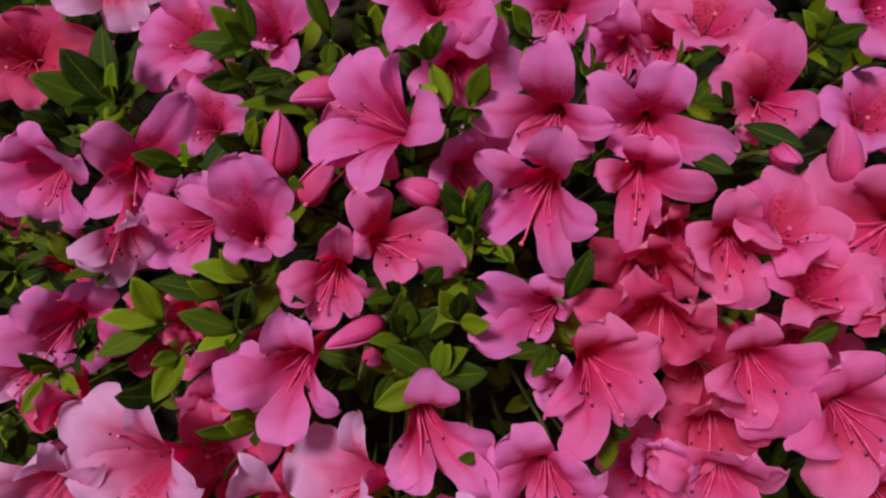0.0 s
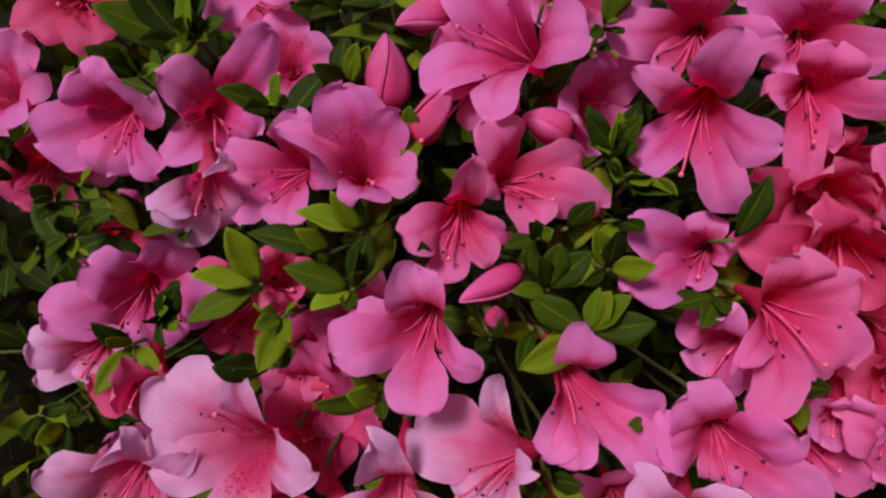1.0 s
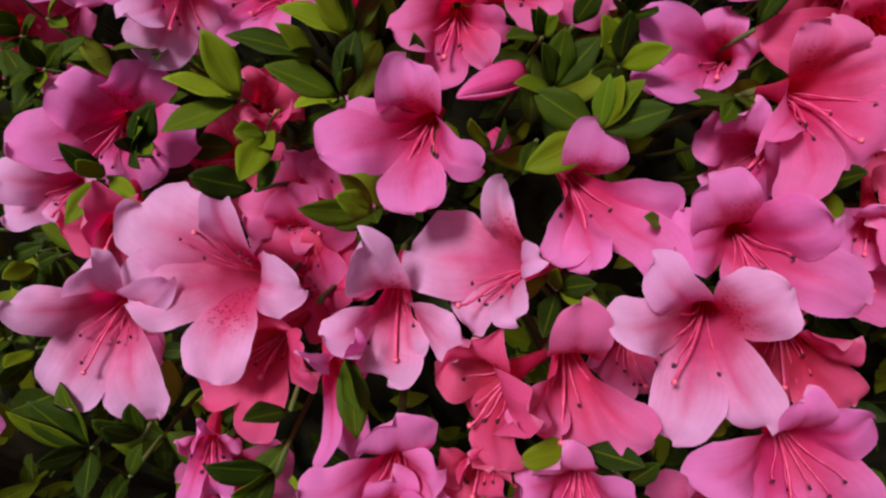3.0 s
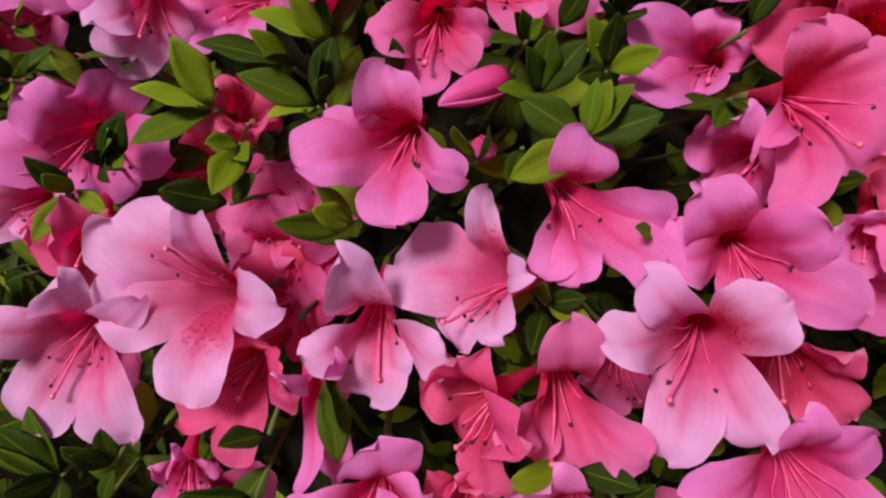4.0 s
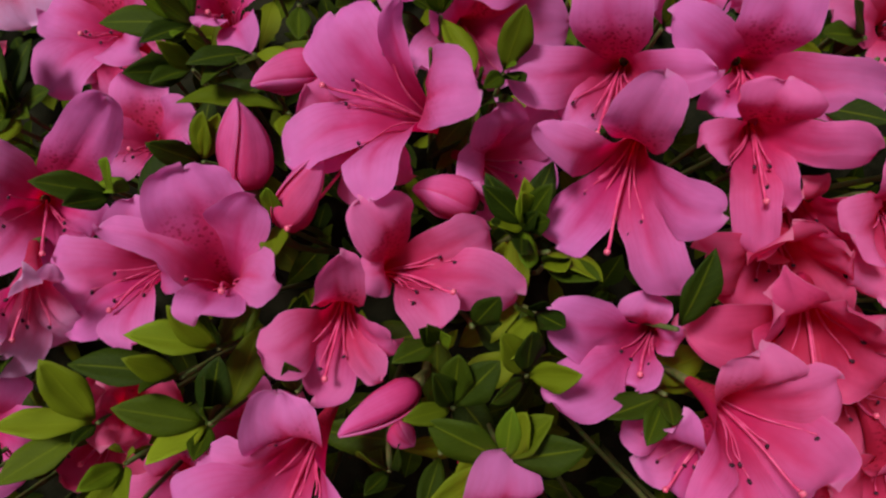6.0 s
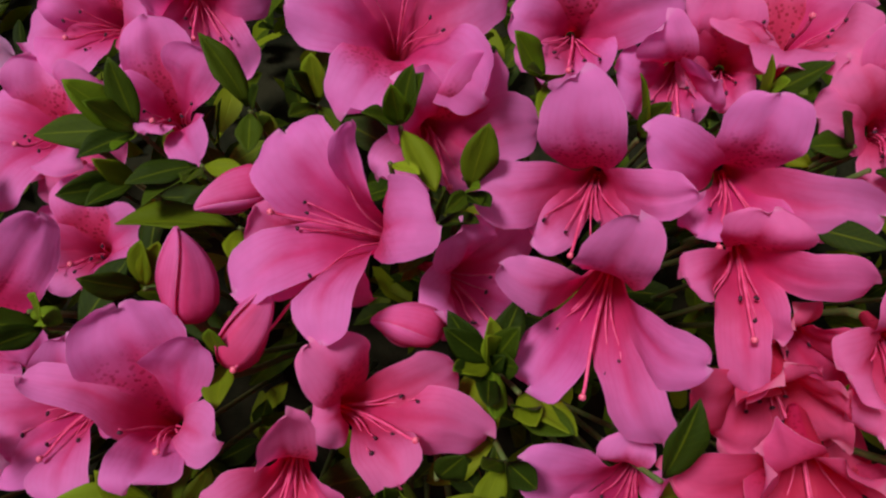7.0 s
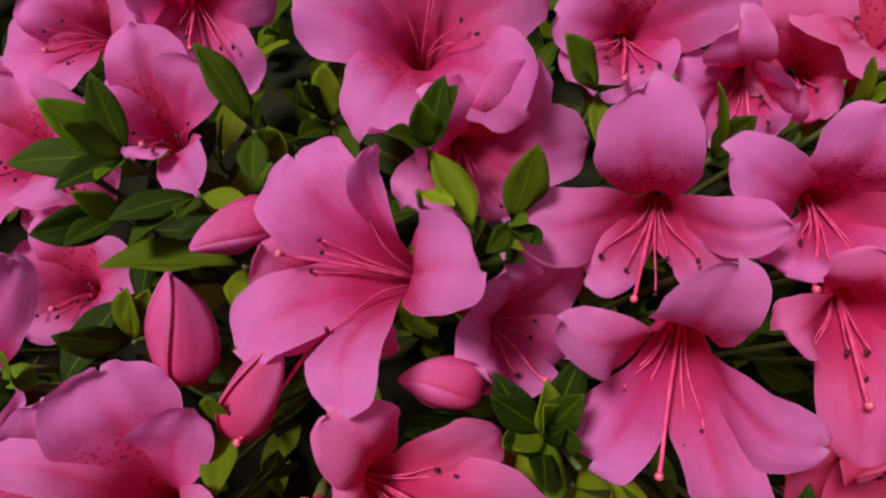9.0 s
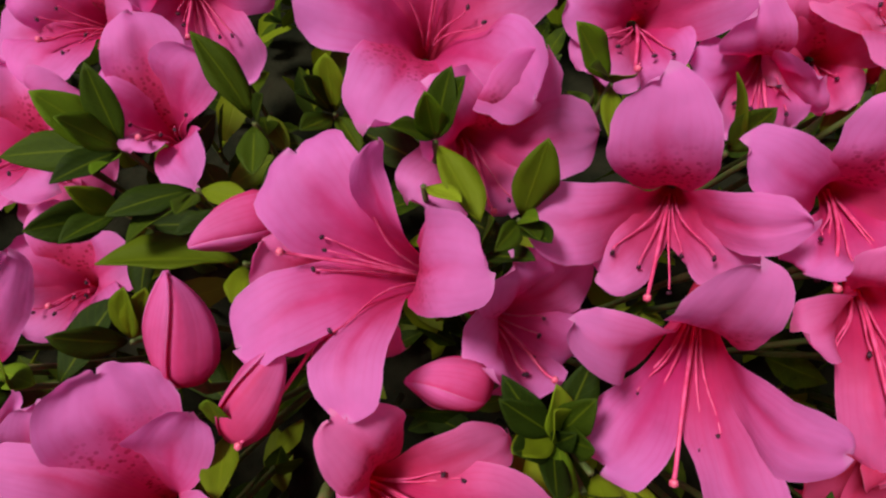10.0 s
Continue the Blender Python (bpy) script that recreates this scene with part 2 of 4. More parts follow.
def petal_grid(angle, reach, rise, width, mean, depth, gaps, rng, nu=24, nv=15, twist=0.0, ruffle=1.0):
    """One lobe with its slice of the funnel: rows from the tube's base to the tip, in the flower's own turn (z is its axis).
    mean, depth: the whole flower's radius and funnel depth; gaps: the angles to the middle of the gap on either side;
    twist: degrees by which the lobe turns about its own length."""
    a = math.radians(angle)
    out = np.array([math.cos(a), math.sin(a), 0.0])
    up = np.array([0.0, 0.0, 1.0])
    across = np.cross(up, out)
    curl = rng.uniform(0.14, 0.34) * min(ruffle, 1.4)
    cup = rng.uniform(-24, 6)
    p0, p1 = np.array([0.0016, -0.012]), np.array([0.13 * mean, 0.34 * depth])
    p2, p3 = np.array([0.42 * mean, 1.06 * depth + 0.06 * mean]), np.array([reach, rise + curl * reach])
    p2 = 0.6 * p2 + 0.4 * np.array([0.46 * reach, 1.04 * rise + 0.06 * reach])
    ph, rag = rng.uniform(0, 6.28, 4), rng.uniform(0, 6.28, 3)
    lean, sway, notch = math.radians(twist) + rng.normal(0, 0.10), rng.normal(0, 0.05), rng.uniform(0.0, 0.055)
    skew = rng.normal(0, 0.06)
    us = np.concatenate([np.linspace(0, 0.84, nu - 8), [0.89, 0.925, 0.95, 0.97, 0.984, 0.993, 0.998, 1.0]])
    vs = np.sin(np.linspace(-1, 1, nv) * 1.3) / math.sin(1.3)
    grid = np.zeros((len(us), nv, 3))
    um = 0.67
    fused = 0.36 + 0.16 * min(1.0, max(0.0, depth / mean - 0.5))
    for i, t in enumerate(us):
        c = p0 * (1 - t) ** 3 + p1 * 3 * t * (1 - t) ** 2 + p2 * 3 * t * t * (1 - t) + p3 * t ** 3
        d = 3 * (p1 - p0) * (1 - t) ** 2 + 6 * (p2 - p1) * t * (1 - t) + 3 * (p3 - p2) * t * t
        c = c + np.array([0.0, -curl * reach * max(0.0, (t - 0.5) / 0.5) ** 2])
        d = d / (np.linalg.norm(d) + 1e-9)
        nor = np.array([-d[1], d[0]])
        r = max(c[0], 0.0012)
        if t < um:
            w = width * (0.70 + 0.30 * math.sin(math.pi / 2 * max(0.0, (t - 0.30) / (um - 0.30))))
        else:
            w = width * max(0.0, 1 - ((t - um) / (1 - um)) ** 3.5) ** 0.5
        w = max(w, 0.03 * width)
        near = max(0.0, (t - um) / (1 - um))
        s = min(1.0, max(0.0, (t - fused) / 0.18))
        s = s * s * (3 - 2 * s)
        e = min(1.0, max(0.0, (t - 0.50) / 0.30))
        turned = lean * e
        for j, v in enumerate(vs):
            # the fused funnel, round the axis
            f = a + v * math.radians(gaps[1] if v > 0 else gaps[0]) * 1.04
            cone = np.array([math.cos(f) * r, math.sin(f) * r, c[1]])
            # the free lobe, with shallow notches round its rim
            bend = math.atan2(v * w, (t - um) * reach)
            nick = 0.035 * math.sin(4 * bend + rag[0]) + 0.024 * math.sin(9 * bend + rag[1]) + 0.010 * math.sin(15 * bend + rag[2])
            lat = v * w * (1 + e * nick + skew * (1 if v > 0 else -1))
            phi = cup * lat
            side, lift = (math.sin(phi) / cup, (1 - math.cos(phi)) / cup) if abs(cup) > 1e-3 else (lat, 0.0)
            lift += abs(v) ** 2.6 * e * ruffle * width * (0.15 * math.sin(7.0 * t + ph[0] + (1.9 if v > 0 else 0)) + 0.06 * math.sin(19 * t + ph[1] * v))
            # a groove along the middle, and soft pleats beside it
            lift -= 0.10 * width * math.exp(-(v / 0.13) ** 2) * s * (1 - 0.6 * near)
            lift += 0.0030 * v * e + 0.03 * width * math.sin(6 * v + ph[1]) * e * (1 - 0.5 * near)
            back = notch * reach * math.exp(-(v / 0.40) ** 2) * min(1.0, max(0.0, (t - 0.9) * 10)) - 0.8 * nick * width * max(0.0, math.cos(bend)) * near ** 2
            off, high = side * math.cos(turned) - lift * math.sin(turned), side * math.sin(turned) + lift * math.cos(turned)
            rz = c + nor * high - d * back
            lobe = out * rz[0] + up * rz[1] + across * (off + sway * reach * e * t * (1 - 0.6 * t))
            crumple = noise.noise_vector(Vector(lobe * 60) + Vector((ph[2] * 9, ph[3] * 9, 0)))
            fine = noise.noise_vector(Vector(lobe * 170) + Vector((ph[3] * 5, ph[2] * 7, 0)))
            lobe = lobe + np.array(crumple) * 0.0020 * e + np.array(fine) * 0.0006 * e
            grid[i, j] = cone * (1 - s) + lobe * s
    return grid, us


THROATS = []
FLOWER_LABELS = {
    "pink": "open pink azalea flower with speckled upper petal and stamens",
    "pale": "wide open azalea flower with pale lavender-pink petal rims",
    "rose": "rose-pink azalea flower with wavy petals and deeper throat",
    "coral": "ruffled coral-pink azalea flower half folded among others",
}


def in_a_throat(p):
    """Whether a point lies in the open funnel of one of the flowers."""
    for m in THROATS:
        if (m.translation - p).length_squared < 0.0006:
            q = m.inverted() @ p
            if -0.003 < q.z < 0.022 and math.hypot(q.x, q.y) < 0.005 + 0.75 * max(q.z, 0.0):
                return True
    return False


def azalea(place, axis, petals, tint="pink", pistil=None):
    """A funnel-shaped azalea flower. place: the bottom of its throat; petals: (angle, reach, rise, half width, twist) in degrees and millimetres, the speckled upper lobe first."""
    rng = np.random.RandomState((int(abs(place[0] * 7919) * 1000) + int(abs(place[2]) * 104729)) % 100000)
    root = new("azalea_flower")
    root.matrix_world = Matrix.Translation(place) @ frame_of(axis)
    tagged(root, FLOWER_LABELS[tint], "flower", "azalea flowers on the bush")
    THROATS.append(root.matrix_world.copy())
    upper, lower = PETALS[tint]
    mean = sum(p[1] for p in petals) / len(petals) / 1000
    deep = sum(p[2] for p in petals) / len(petals) / 1000
    for i, q in enumerate(petals):
        ang, reach, rise = q[0], q[1] / 1000, q[2] / 1000
        width = 0.95 * q[3] / 1000
        turn = [(p[0] - ang + 180) % 360 - 180 for k, p in enumerate(petals) if k != i]
        gaps = [min(58, max(30, min([-x for x in turn if x < 0] or [90]) / 2)), min(58, max(30, min([x for x in turn if x > 0] or [90]) / 2))]
        grid, us = petal_grid(ang, reach, rise, width, mean, deep, gaps, rng, twist=q[4], ruffle=2.2 if tint == "coral" else 1.0)
        me = sheet(grid, 0.0, us)
        part("petal", me, upper if i == 0 else lower, root, "petal with crimson speckles" if i == 0 else "")
    rise = sum(p[2] for p in petals) / len(petals) / 1000
    low = math.radians(petals[0][0] + 180)
    for i in range(5):
        a = low + math.radians((i - 2) * 30 + rng.uniform(-20, 20))
        length = mean * rng.uniform(0.42, 0.92)
        o = Vector((math.cos(a), math.sin(a), 0))
        b = Vector((math.cos(low + math.pi), math.sin(low + math.pi), 0))
        end = o * length * 0.62 + Vector((0, 0, rise * 0.55 + length * 0.40))
        line = bezier(o * 0.0012 + Vector((0, 0, -0.004)), o * 0.003 + Vector((0, 0, rise * 0.7)), end * 0.85 - Vector((0, 0, 0.0045)), end + b * 0.001, 8)
        fil = part("stamen", tube(line, [0.00030] * 4 + [0.00022] * 4, 5), filament_red, root)
        tip = part("anther", ANTHER, anther_dark, fil)
        tip.matrix_local = Matrix.Translation(end) @ pose(0, 0, 0, *rng.uniform(0, 180, 3))
    a = low + math.radians(rng.uniform(-25, 25))
    o = Vector((math.cos(a), math.sin(a), 0))
    length = mean * rng.uniform(0.72, 0.98)
    end = o * length * 0.55 + Vector((0, 0, rise * 0.6 + length * 0.62))
    if pistil:
        end = root.matrix_world.inverted() @ Vector(pistil)
        o, length = Vector((end.x, end.y, 0)).normalized(), math.hypot(end.x, end.y)
    line = bezier((0, 0, -0.004), o * 0.004 + Vector((0, 0, rise)), o * length * 0.55 + Vector((0, 0, rise * 0.7 + length * 0.2)), end, 9)
    pis = part("pistil", tube(line, [0.00048] * 9, 6), filament_red, root)
    stig = part("stigma", STIGMA, stigma_red, pis)
    stig.matrix_local = Matrix.Translation(end)
    inv = root.matrix_world.inverted()
    end = inv @ inward(place, 0.13)
    stalk = bezier((0, 0, -0.0118), (0, 0, -0.022), end * 0.6, end, 7)
    part("stalk", tube(stalk, [0.0016, 0.0014, 0.001, 0.001, 0.001, 0.0012, 0.0014], 5), stem_green, root)
    return root


ANTHER = blob(0.00058, 1.5)
STIGMA = blob(0.0011, 0.9)


def leaf_grid(length, width, bend, fold, nu=10, nv=5):
    """A leaf along +y from its stalk, upper face to +z: broadest past the middle, blunt with a small point."""
    us, vs = np.linspace(0, 1, nu) ** 0.85, np.linspace(-1, 1, nv)
    g = np.zeros((nu, nv, 3))
    for i, t in enumerate(us):
        w = width * 0.5 * max(0.0, 1 - abs(2 * t ** 1.06 - 1) ** 1.8) ** 0.86
        w = max(w, width * (0.05 if t < 0.5 else 0.012))
        for j, v in enumerate(vs):
            wob = 0.10 * w * math.sin(9 * t + 14 * width + (1.5 if v > 0 else 0)) * abs(v)
            g[i, j] = (v * w * (1 + 0.04 * math.sin(13 * t + 5 * v + 30 * width)), t * length, -bend * length * t * t + fold * abs(v) * w + wob)
    return g


LEAVES = [sheet(leaf_grid(1.0, w, b, f), 0.010) for w, b, f in (
    (0.45, 0.12, 0.30), (0.48, 0.03, 0.40), (0.42, 0.22, 0.20), (0.46, -0.06, 0.35), (0.52, 0.08, 0.15), (0.43, 0.16, 0.45), (0.50, -0.02, 0.05), (0.40, 0.06, 0.3))]
LEAVES_YOUNG = [me.copy() for me in LEAVES]


def leaf_pose(base, tip, facing, roll=0.0):
    """The pose of a leaf one unit long from base to tip, whose upper face looks as nearly as it can to facing."""
    base, tip = Vector(base), Vector(tip)
    y = tip - base
    length = y.length
    y.normalize()
    z = Vector(facing) - y * y.dot(Vector(facing))
    z = z.normalized() if z.length > 1e-4 else y.orthogonal().normalized()
    x = y.cross(z)
    m = Matrix((x, y, z)).transposed().to_4x4()
    return Matrix.Translation(base) @ m @ pose(0, 0, 0, 0, roll, 0) @ Matrix.Diagonal((length, length, length, 1))


def shoot(base, tips, young=(), facing=(0, -0.6, 0.8), lower=2):
    """A leafy shoot: leaves from one node to each tip. young: which of them are fresh and yellow-green."""
    rng = np.random.RandomState((int(abs(base[0] * 9176) * 1000) + int(abs(base[2]) * 75403)) % 100000)
    root = new("leaf_shoot")
    root.matrix_world = Matrix.Translation(base)
    tagged(root, "shoot of green azalea leaves with fresh yellow-green tips" if young else "shoot of small dark green azalea leaves on a stem", "leaves", "leafy shoots of the bush")
    b = Vector(base)
    for i, tip in enumerate(tips):
        fresh = i in young
        k = rng.randint(len(LEAVES))
        d = Vector(tip) - b
        if any(in_a_throat(b + d * k) for k in (0.3, 0.5, 0.7, 0.85, 1.0)):
            continue
        leaf = part("leaf", (LEAVES_YOUNG if fresh else LEAVES)[k], leaf_young if fresh else leaf_green, root)
        f = Vector(facing) + Vector(rng.normal(0, 0.22, 3))
        leaf.matrix_local = leaf_pose(d.normalized() * 0.0015, d, f, rng.uniform(-18, 18))
    out = (b - inward(base, 0.01)).normalized()
    for k in range(lower):
        # older leaves further down the stem
        d = Vector(rng.normal(0, 1, 3))
        d = (d - out * d.dot(out)).normalized() + out * rng.uniform(-0.15, 0.2)
        foot = -out * rng.uniform(0.014, 0.030)
        if any(in_a_throat(b + foot + d.normalized() * k) for k in (0.006, 0.012, 0.018, 0.025)):
            continue
        leaf = part("leaf", LEAVES[rng.randint(len(LEAVES))], leaf_green, root)
        leaf.matrix_local = leaf_pose(foot, foot + d.normalized() * rng.uniform(0.017, 0.027), out + Vector(rng.normal(0, 0.3, 3)), rng.uniform(-30, 30))
    end = inward(base, 0.13) - b
    part("stem", tube(bezier((0, 0, 0), end * 0.3 + Vector(rng.normal(0, 0.003, 3)), end * 0.7, end, 6), [0.0008, 0.0009, 0.001, 0.0012, 0.0014, 0.0016], 5), stem_green, root)
    return root


def bud(base, tip, width=0.010, tint="pink"):
    """A closed flower bud: petals wrapped round one another, on a stalk."""
    rng = np.random.RandomState((int(abs(base[0] * 8117) * 1000) + int(abs(base[2]) * 60013)) % 100000)
    b, d = Vector(base), Vector(tip) - Vector(base)
    length = d.length
    root = new("flower_bud")
    root.matrix_world = Matrix.Translation(b) @ frame_of(d)
    tagged(root, "closed pink azalea bud with folded petals", "flower bud", "azalea buds on the bush")
    mat = PETALS[tint][1]
    for i in range(4):
        a0 = i * math.pi / 2 + rng.uniform(-0.3, 0.3)
        nu, nv = 12, 9
        g = np.zeros((nu, nv, 3))
        for r_ in range(nu):
            t = r_ / (nu - 1)
            r = width * 0.5 * ((1 - t) ** 0.92 * (0.70 + 1.3 * t) / 0.84 * (1 - 0.06 * (i % 2)) * min(1.0, 0.55 + 3 * t) + 0.02)
            for c_ in range(nv):
                v = c_ / (nv - 1) * 2 - 1
                a = a0 + v * 1.35 + 0.75 * t
                lift = 0.24 * width * (0.5 if v > 0 else -0.3) * abs(v) ** 1.5 * math.sin(math.pi * (0.1 + 0.8 * t)) + 0.07 * width * math.exp(-(v / 0.22) ** 2) * math.sin(math.pi * t) + 0.03 * width * math.cos(4.5 * v + i) * math.sin(math.pi * t)
                g[r_, c_] = ((r + lift) * math.cos(a), (r + lift) * math.sin(a), t * length * (1 - 0.05 * (i % 3)))
        part("petal", sheet(g, 0.0004, np.linspace(0.42, 0.72, nu)), mat, root)
    end = root.matrix_world.inverted() @ inward(base, 0.13)
    part("stalk", tube(bezier((0, 0, 0.001), (0, 0, -0.01), end * 0.6, end, 6), [0.0024, 0.0014, 0.0012, 0.0012, 0.0013, 0.0014], 5), stem_green, root)
    part("calyx", tube([(0, 0, -0.001), (0, 0, 0.001), (0, 0, 0.003)], [0.0012, 0.0022, 0.0019], 7), stem_green, root)
    return root


# ---- ground and the bush's body ----
bm = bmesh.new()
bmesh.ops.create_grid(bm, x_segments=60, y_segments=60, size=1.0)
for v in bm.verts:
    r = max(abs(v.co.x), abs(v.co.y))
    v.co *= 2.0 + 300 * r ** 6
    v.co.z = 0.02 * noise.noise(v.co * 2.0) if v.co.length < 30 else 0.0
me = bpy.data.meshes.new("ground")
bm.to_mesh(me)
bm.free()
me.materials.append(soil)
ground = tagged(new("ground", me), "bare brown garden soil under the azalea bush", "ground", kind="structure")

bush = tagged(new("azalea_bush"), "dense rounded azalea bush with dark green inner foliage round a core painted as shade", "bush")
# closed shell behind the leaves, painted dark as the shade in the gaps
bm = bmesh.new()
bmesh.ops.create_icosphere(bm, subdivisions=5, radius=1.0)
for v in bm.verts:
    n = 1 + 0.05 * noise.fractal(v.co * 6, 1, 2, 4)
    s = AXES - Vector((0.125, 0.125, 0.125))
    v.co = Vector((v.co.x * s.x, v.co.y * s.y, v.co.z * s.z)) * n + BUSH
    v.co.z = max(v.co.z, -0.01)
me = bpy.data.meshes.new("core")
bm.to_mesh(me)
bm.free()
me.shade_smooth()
part("twig_core", me, core_shade, bush, "near-black shell painted as the shade inside the bush")


def on_bush(x, z):
    """The bush's mean outer surface at x and a height along its face, and the outward direction there."""
    a = math.radians(z)
    lat = max(0.0, 1 - ((x - BUSH.x) / AXES.x) ** 2) ** 0.5
    p = BUSH + Vector((x, -math.cos(a) * AXES.y * lat, math.sin(a) * AXES.z * lat))
    n = Vector(((p.x - BUSH.x) / AXES.x ** 2, (p.y - BUSH.y) / AXES.y ** 2, (p.z - BUSH.z) / AXES.z ** 2)).normalized()
    return p, n


def foliage(name, count, low, high, seed, spread, size, mat, label):
    """Many leaves in one mesh, in a layer between two depths below the surface."""
    rng = np.random.RandomState(seed)
    base = leaf_grid(1.0, 0.46, 0.08, 0.25, 6, 3)
    nu, nv = base.shape[:2]
    flat = base.reshape(-1, 3)
    quads = np.array([(i * nv + j, i * nv + j + 1, (i + 1) * nv + j + 1, (i + 1) * nv + j) for i in range(nu - 1) for j in range(nv - 1)])
    uvs = np.array([(i / (nu - 1), j / (nv - 1)) for i in range(nu) for j in range(nv)], dtype=np.float32)
    verts, faces = [], []
    for _ in range(count):
        x, a = rng.uniform(-spread[0], spread[0]), rng.uniform(*spread[1])
        while spread[0] > 0.5 and abs(x) < 0.23 and 17 < a < 66:
            x, a = rng.uniform(-spread[0], spread[0]), rng.uniform(*spread[1])
        p, n = on_bush(x, a)
        p = p - n * rng.uniform(low, high)
        f = (n + Vector(rng.normal(0, 0.45, 3))).normalized()
        d = Vector(rng.normal(0, 1, 3)) + n * 0.6
        m = np.array(leaf_pose(p, p + d.normalized() * size * rng.uniform(0.7, 1.25), f))
        faces.append(quads + len(verts) * len(flat))
        verts.append(flat @ m[:3, :3].T + m[:3, 3])
    me = bpy.data.meshes.new(name)
    me.from_pydata(np.concatenate(verts).tolist(), [], np.concatenate(faces).tolist())
    layer = me.uv_layers.new(name="UVMap")
    loops = np.zeros(len(me.loops), dtype=np.int32)
    me.loops.foreach_get("vertex_index", loops)
    layer.data.foreach_set("uv", np.tile(uvs, (count, 1))[loops].ravel())
    me.shade_smooth()
    ob = part(name, me, mat, bush, label)
    return tagged(ob, kind="stuff")


foliage("inner_leaves", 2200, 0.075, 0.118, 3, (0.34, (5, 90)), 0.024, leaf_green, "dark green leaves deep in the bush")
foliage("outer_leaves", 9000, 0.0, 0.05, 4, (0.93, (-40, 200)), 0.026, leaf_green, "dark green leaves over the rest of the bush")


def strewn_flowers(count, seed):
    """Flowers over the rest of the bush, away from its worked face, in one mesh."""
    rng = np.random.RandomState(seed)
    kinds = []
    for _ in range(6):
        grids = [petal_grid(90 - 72 * i + rng.uniform(-7, 7), rng.uniform(0.024, 0.031), rng.uniform(0.009, 0.015), 0.0105, 0.028, 0.012, (36, 36), rng, 14, 5) for i in range(5)]
        kinds.append((np.concatenate([g.reshape(-1, 3) for g, us in grids]), grids[0][1]))
    nu, nv = 14, 5
    quads = np.array([(i * nv + j, i * nv + j + 1, (i + 1) * nv + j + 1, (i + 1) * nv + j) for i in range(nu - 1) for j in range(nv - 1)])
    quads = np.concatenate([quads + k * nu * nv for k in range(5)])
    uvs = np.array([(kinds[0][1][i], j / (nv - 1)) for _ in range(5) for i in range(nu) for j in range(nv)], dtype=np.float32)
    verts, faces = [], []
    while len(verts) < count:
        x, a = rng.uniform(-0.9, 0.9), rng.uniform(-30, 205)
        if abs(x) < 0.26 and 10 < a < 73:
            continue
        p, n = on_bush(x, a)
        if p.z < 0.06:
            continue
        m = np.array(frame_of(n + Vector(rng.normal(0, 0.35, 3)) + Vector((0, -0.15, 0))))[:3, :3]
        faces.append(quads + len(verts) * 5 * nu * nv)
        verts.append(kinds[rng.randint(6)][0] @ m.T + np.array(p - n * rng.uniform(-0.004, 0.02)))
    me = bpy.data.meshes.new("outer_bloom")
    me.from_pydata(np.concatenate(verts).tolist(), [], np.concatenate(faces).tolist())
    layer = me.uv_layers.new(name="UVMap")
    loops = np.zeros(len(me.loops), dtype=np.int32)
    me.loops.foreach_get("vertex_index", loops)
    layer.data.foreach_set("uv", np.tile(uvs, (count, 1))[loops].ravel())
    me.shade_smooth()
    return tagged(part("outer_bloom", me, petal_lower, bush, "many pink flowers over the rest of the bush"), kind="stuff")


strewn_flowers(620, 8)

# ---- the flowers, buds and shoots that stand at the bush's face ----
azalea((-0.0122, 0.2664, 0.8408), (-0.57, -0.47, 0.67), [(19, 32.4, 22.6, 11.3, 9), (-60, 33.9, 28.0, 8.1, -41), (-119, 33.7, 32.4, 9.8, -29), (152, 31.4, 30.3, 14.1, 23), (97, 26.4, 30.2, 4.2, 50)])
azalea((0.0495, 0.2727, 0.8492), (-0.44, -0.89, 0.16), [(96, 34.8, 16.5, 11.9, 4), (15, 31.6, 19.2, 7.6, -22), (-23, 23.1, 13.7, 7.9, -22), (-139, 19.7, 17.7, 9.6, 12), (171, 31.3, 24.2, 9.8, 24)])
azalea((0.0483, 0.2475, 0.8369), (-0.48, -0.87, 0.08), [(76, 34.6, 28.9, 9.5, -4), (5, 29.9, 35.9, 7.3, -39), (-47, 33.9, 38.5, 8.8, -27), (-123, 21.4, 38.5, 9.5, 13), (142, 27.4, 34.6, 7.0, 39)], "pink")
azalea((0.0868, 0.2652, 0.8500), (-0.25, -0.93, 0.25), [(79, 29.0, 18.0, 11.5, -17), (-7, 36.2, 22.0, 9.3, -14), (-53, 19.5, 19.9, 8.9, 1), (-131, 15.3, 20.1, 8.4, 23), (147, 32.0, 20.3, 8.6, 7)])
azalea((0.0793, 0.2383, 0.8431), (-0.33, -0.94, 0.13), [(81, 20.1, 11.4, 10.9, -18), (2, 30.3, 12.1, 6.6, -28), (-54, 20.3, 14.4, 6.7, -7), (-83, 27.9, 24.4, 7.2, 7), (176, 15.4, 17.6, 6.8, 36)], "rose")
azalea((-0.0032, 0.3207, 0.8775), (0.06, -0.66, 0.75), [(-130, 33.7, 14.7, 12.2, -14), (163, 35.2, 17.1, 13.7, -27), (92, 33.1, 17.6, 14.0, -7), (14, 36.7, 17.5, 13.9, 23), (-52, 35.8, 16.4, 13.4, 23)])
azalea((0.0051, 0.3036, 0.8554), (0.25, -0.96, 0.11), [(53, 30.4, 13.4, 11.8, -17), (-3, 32.1, 12.5, 11.8, -13), (-75, 21.3, 8.8, 11.8, 7), (-162, 23.0, 10.5, 11.8, 17), (125, 25.8, 12.0, 11.8, -1)])
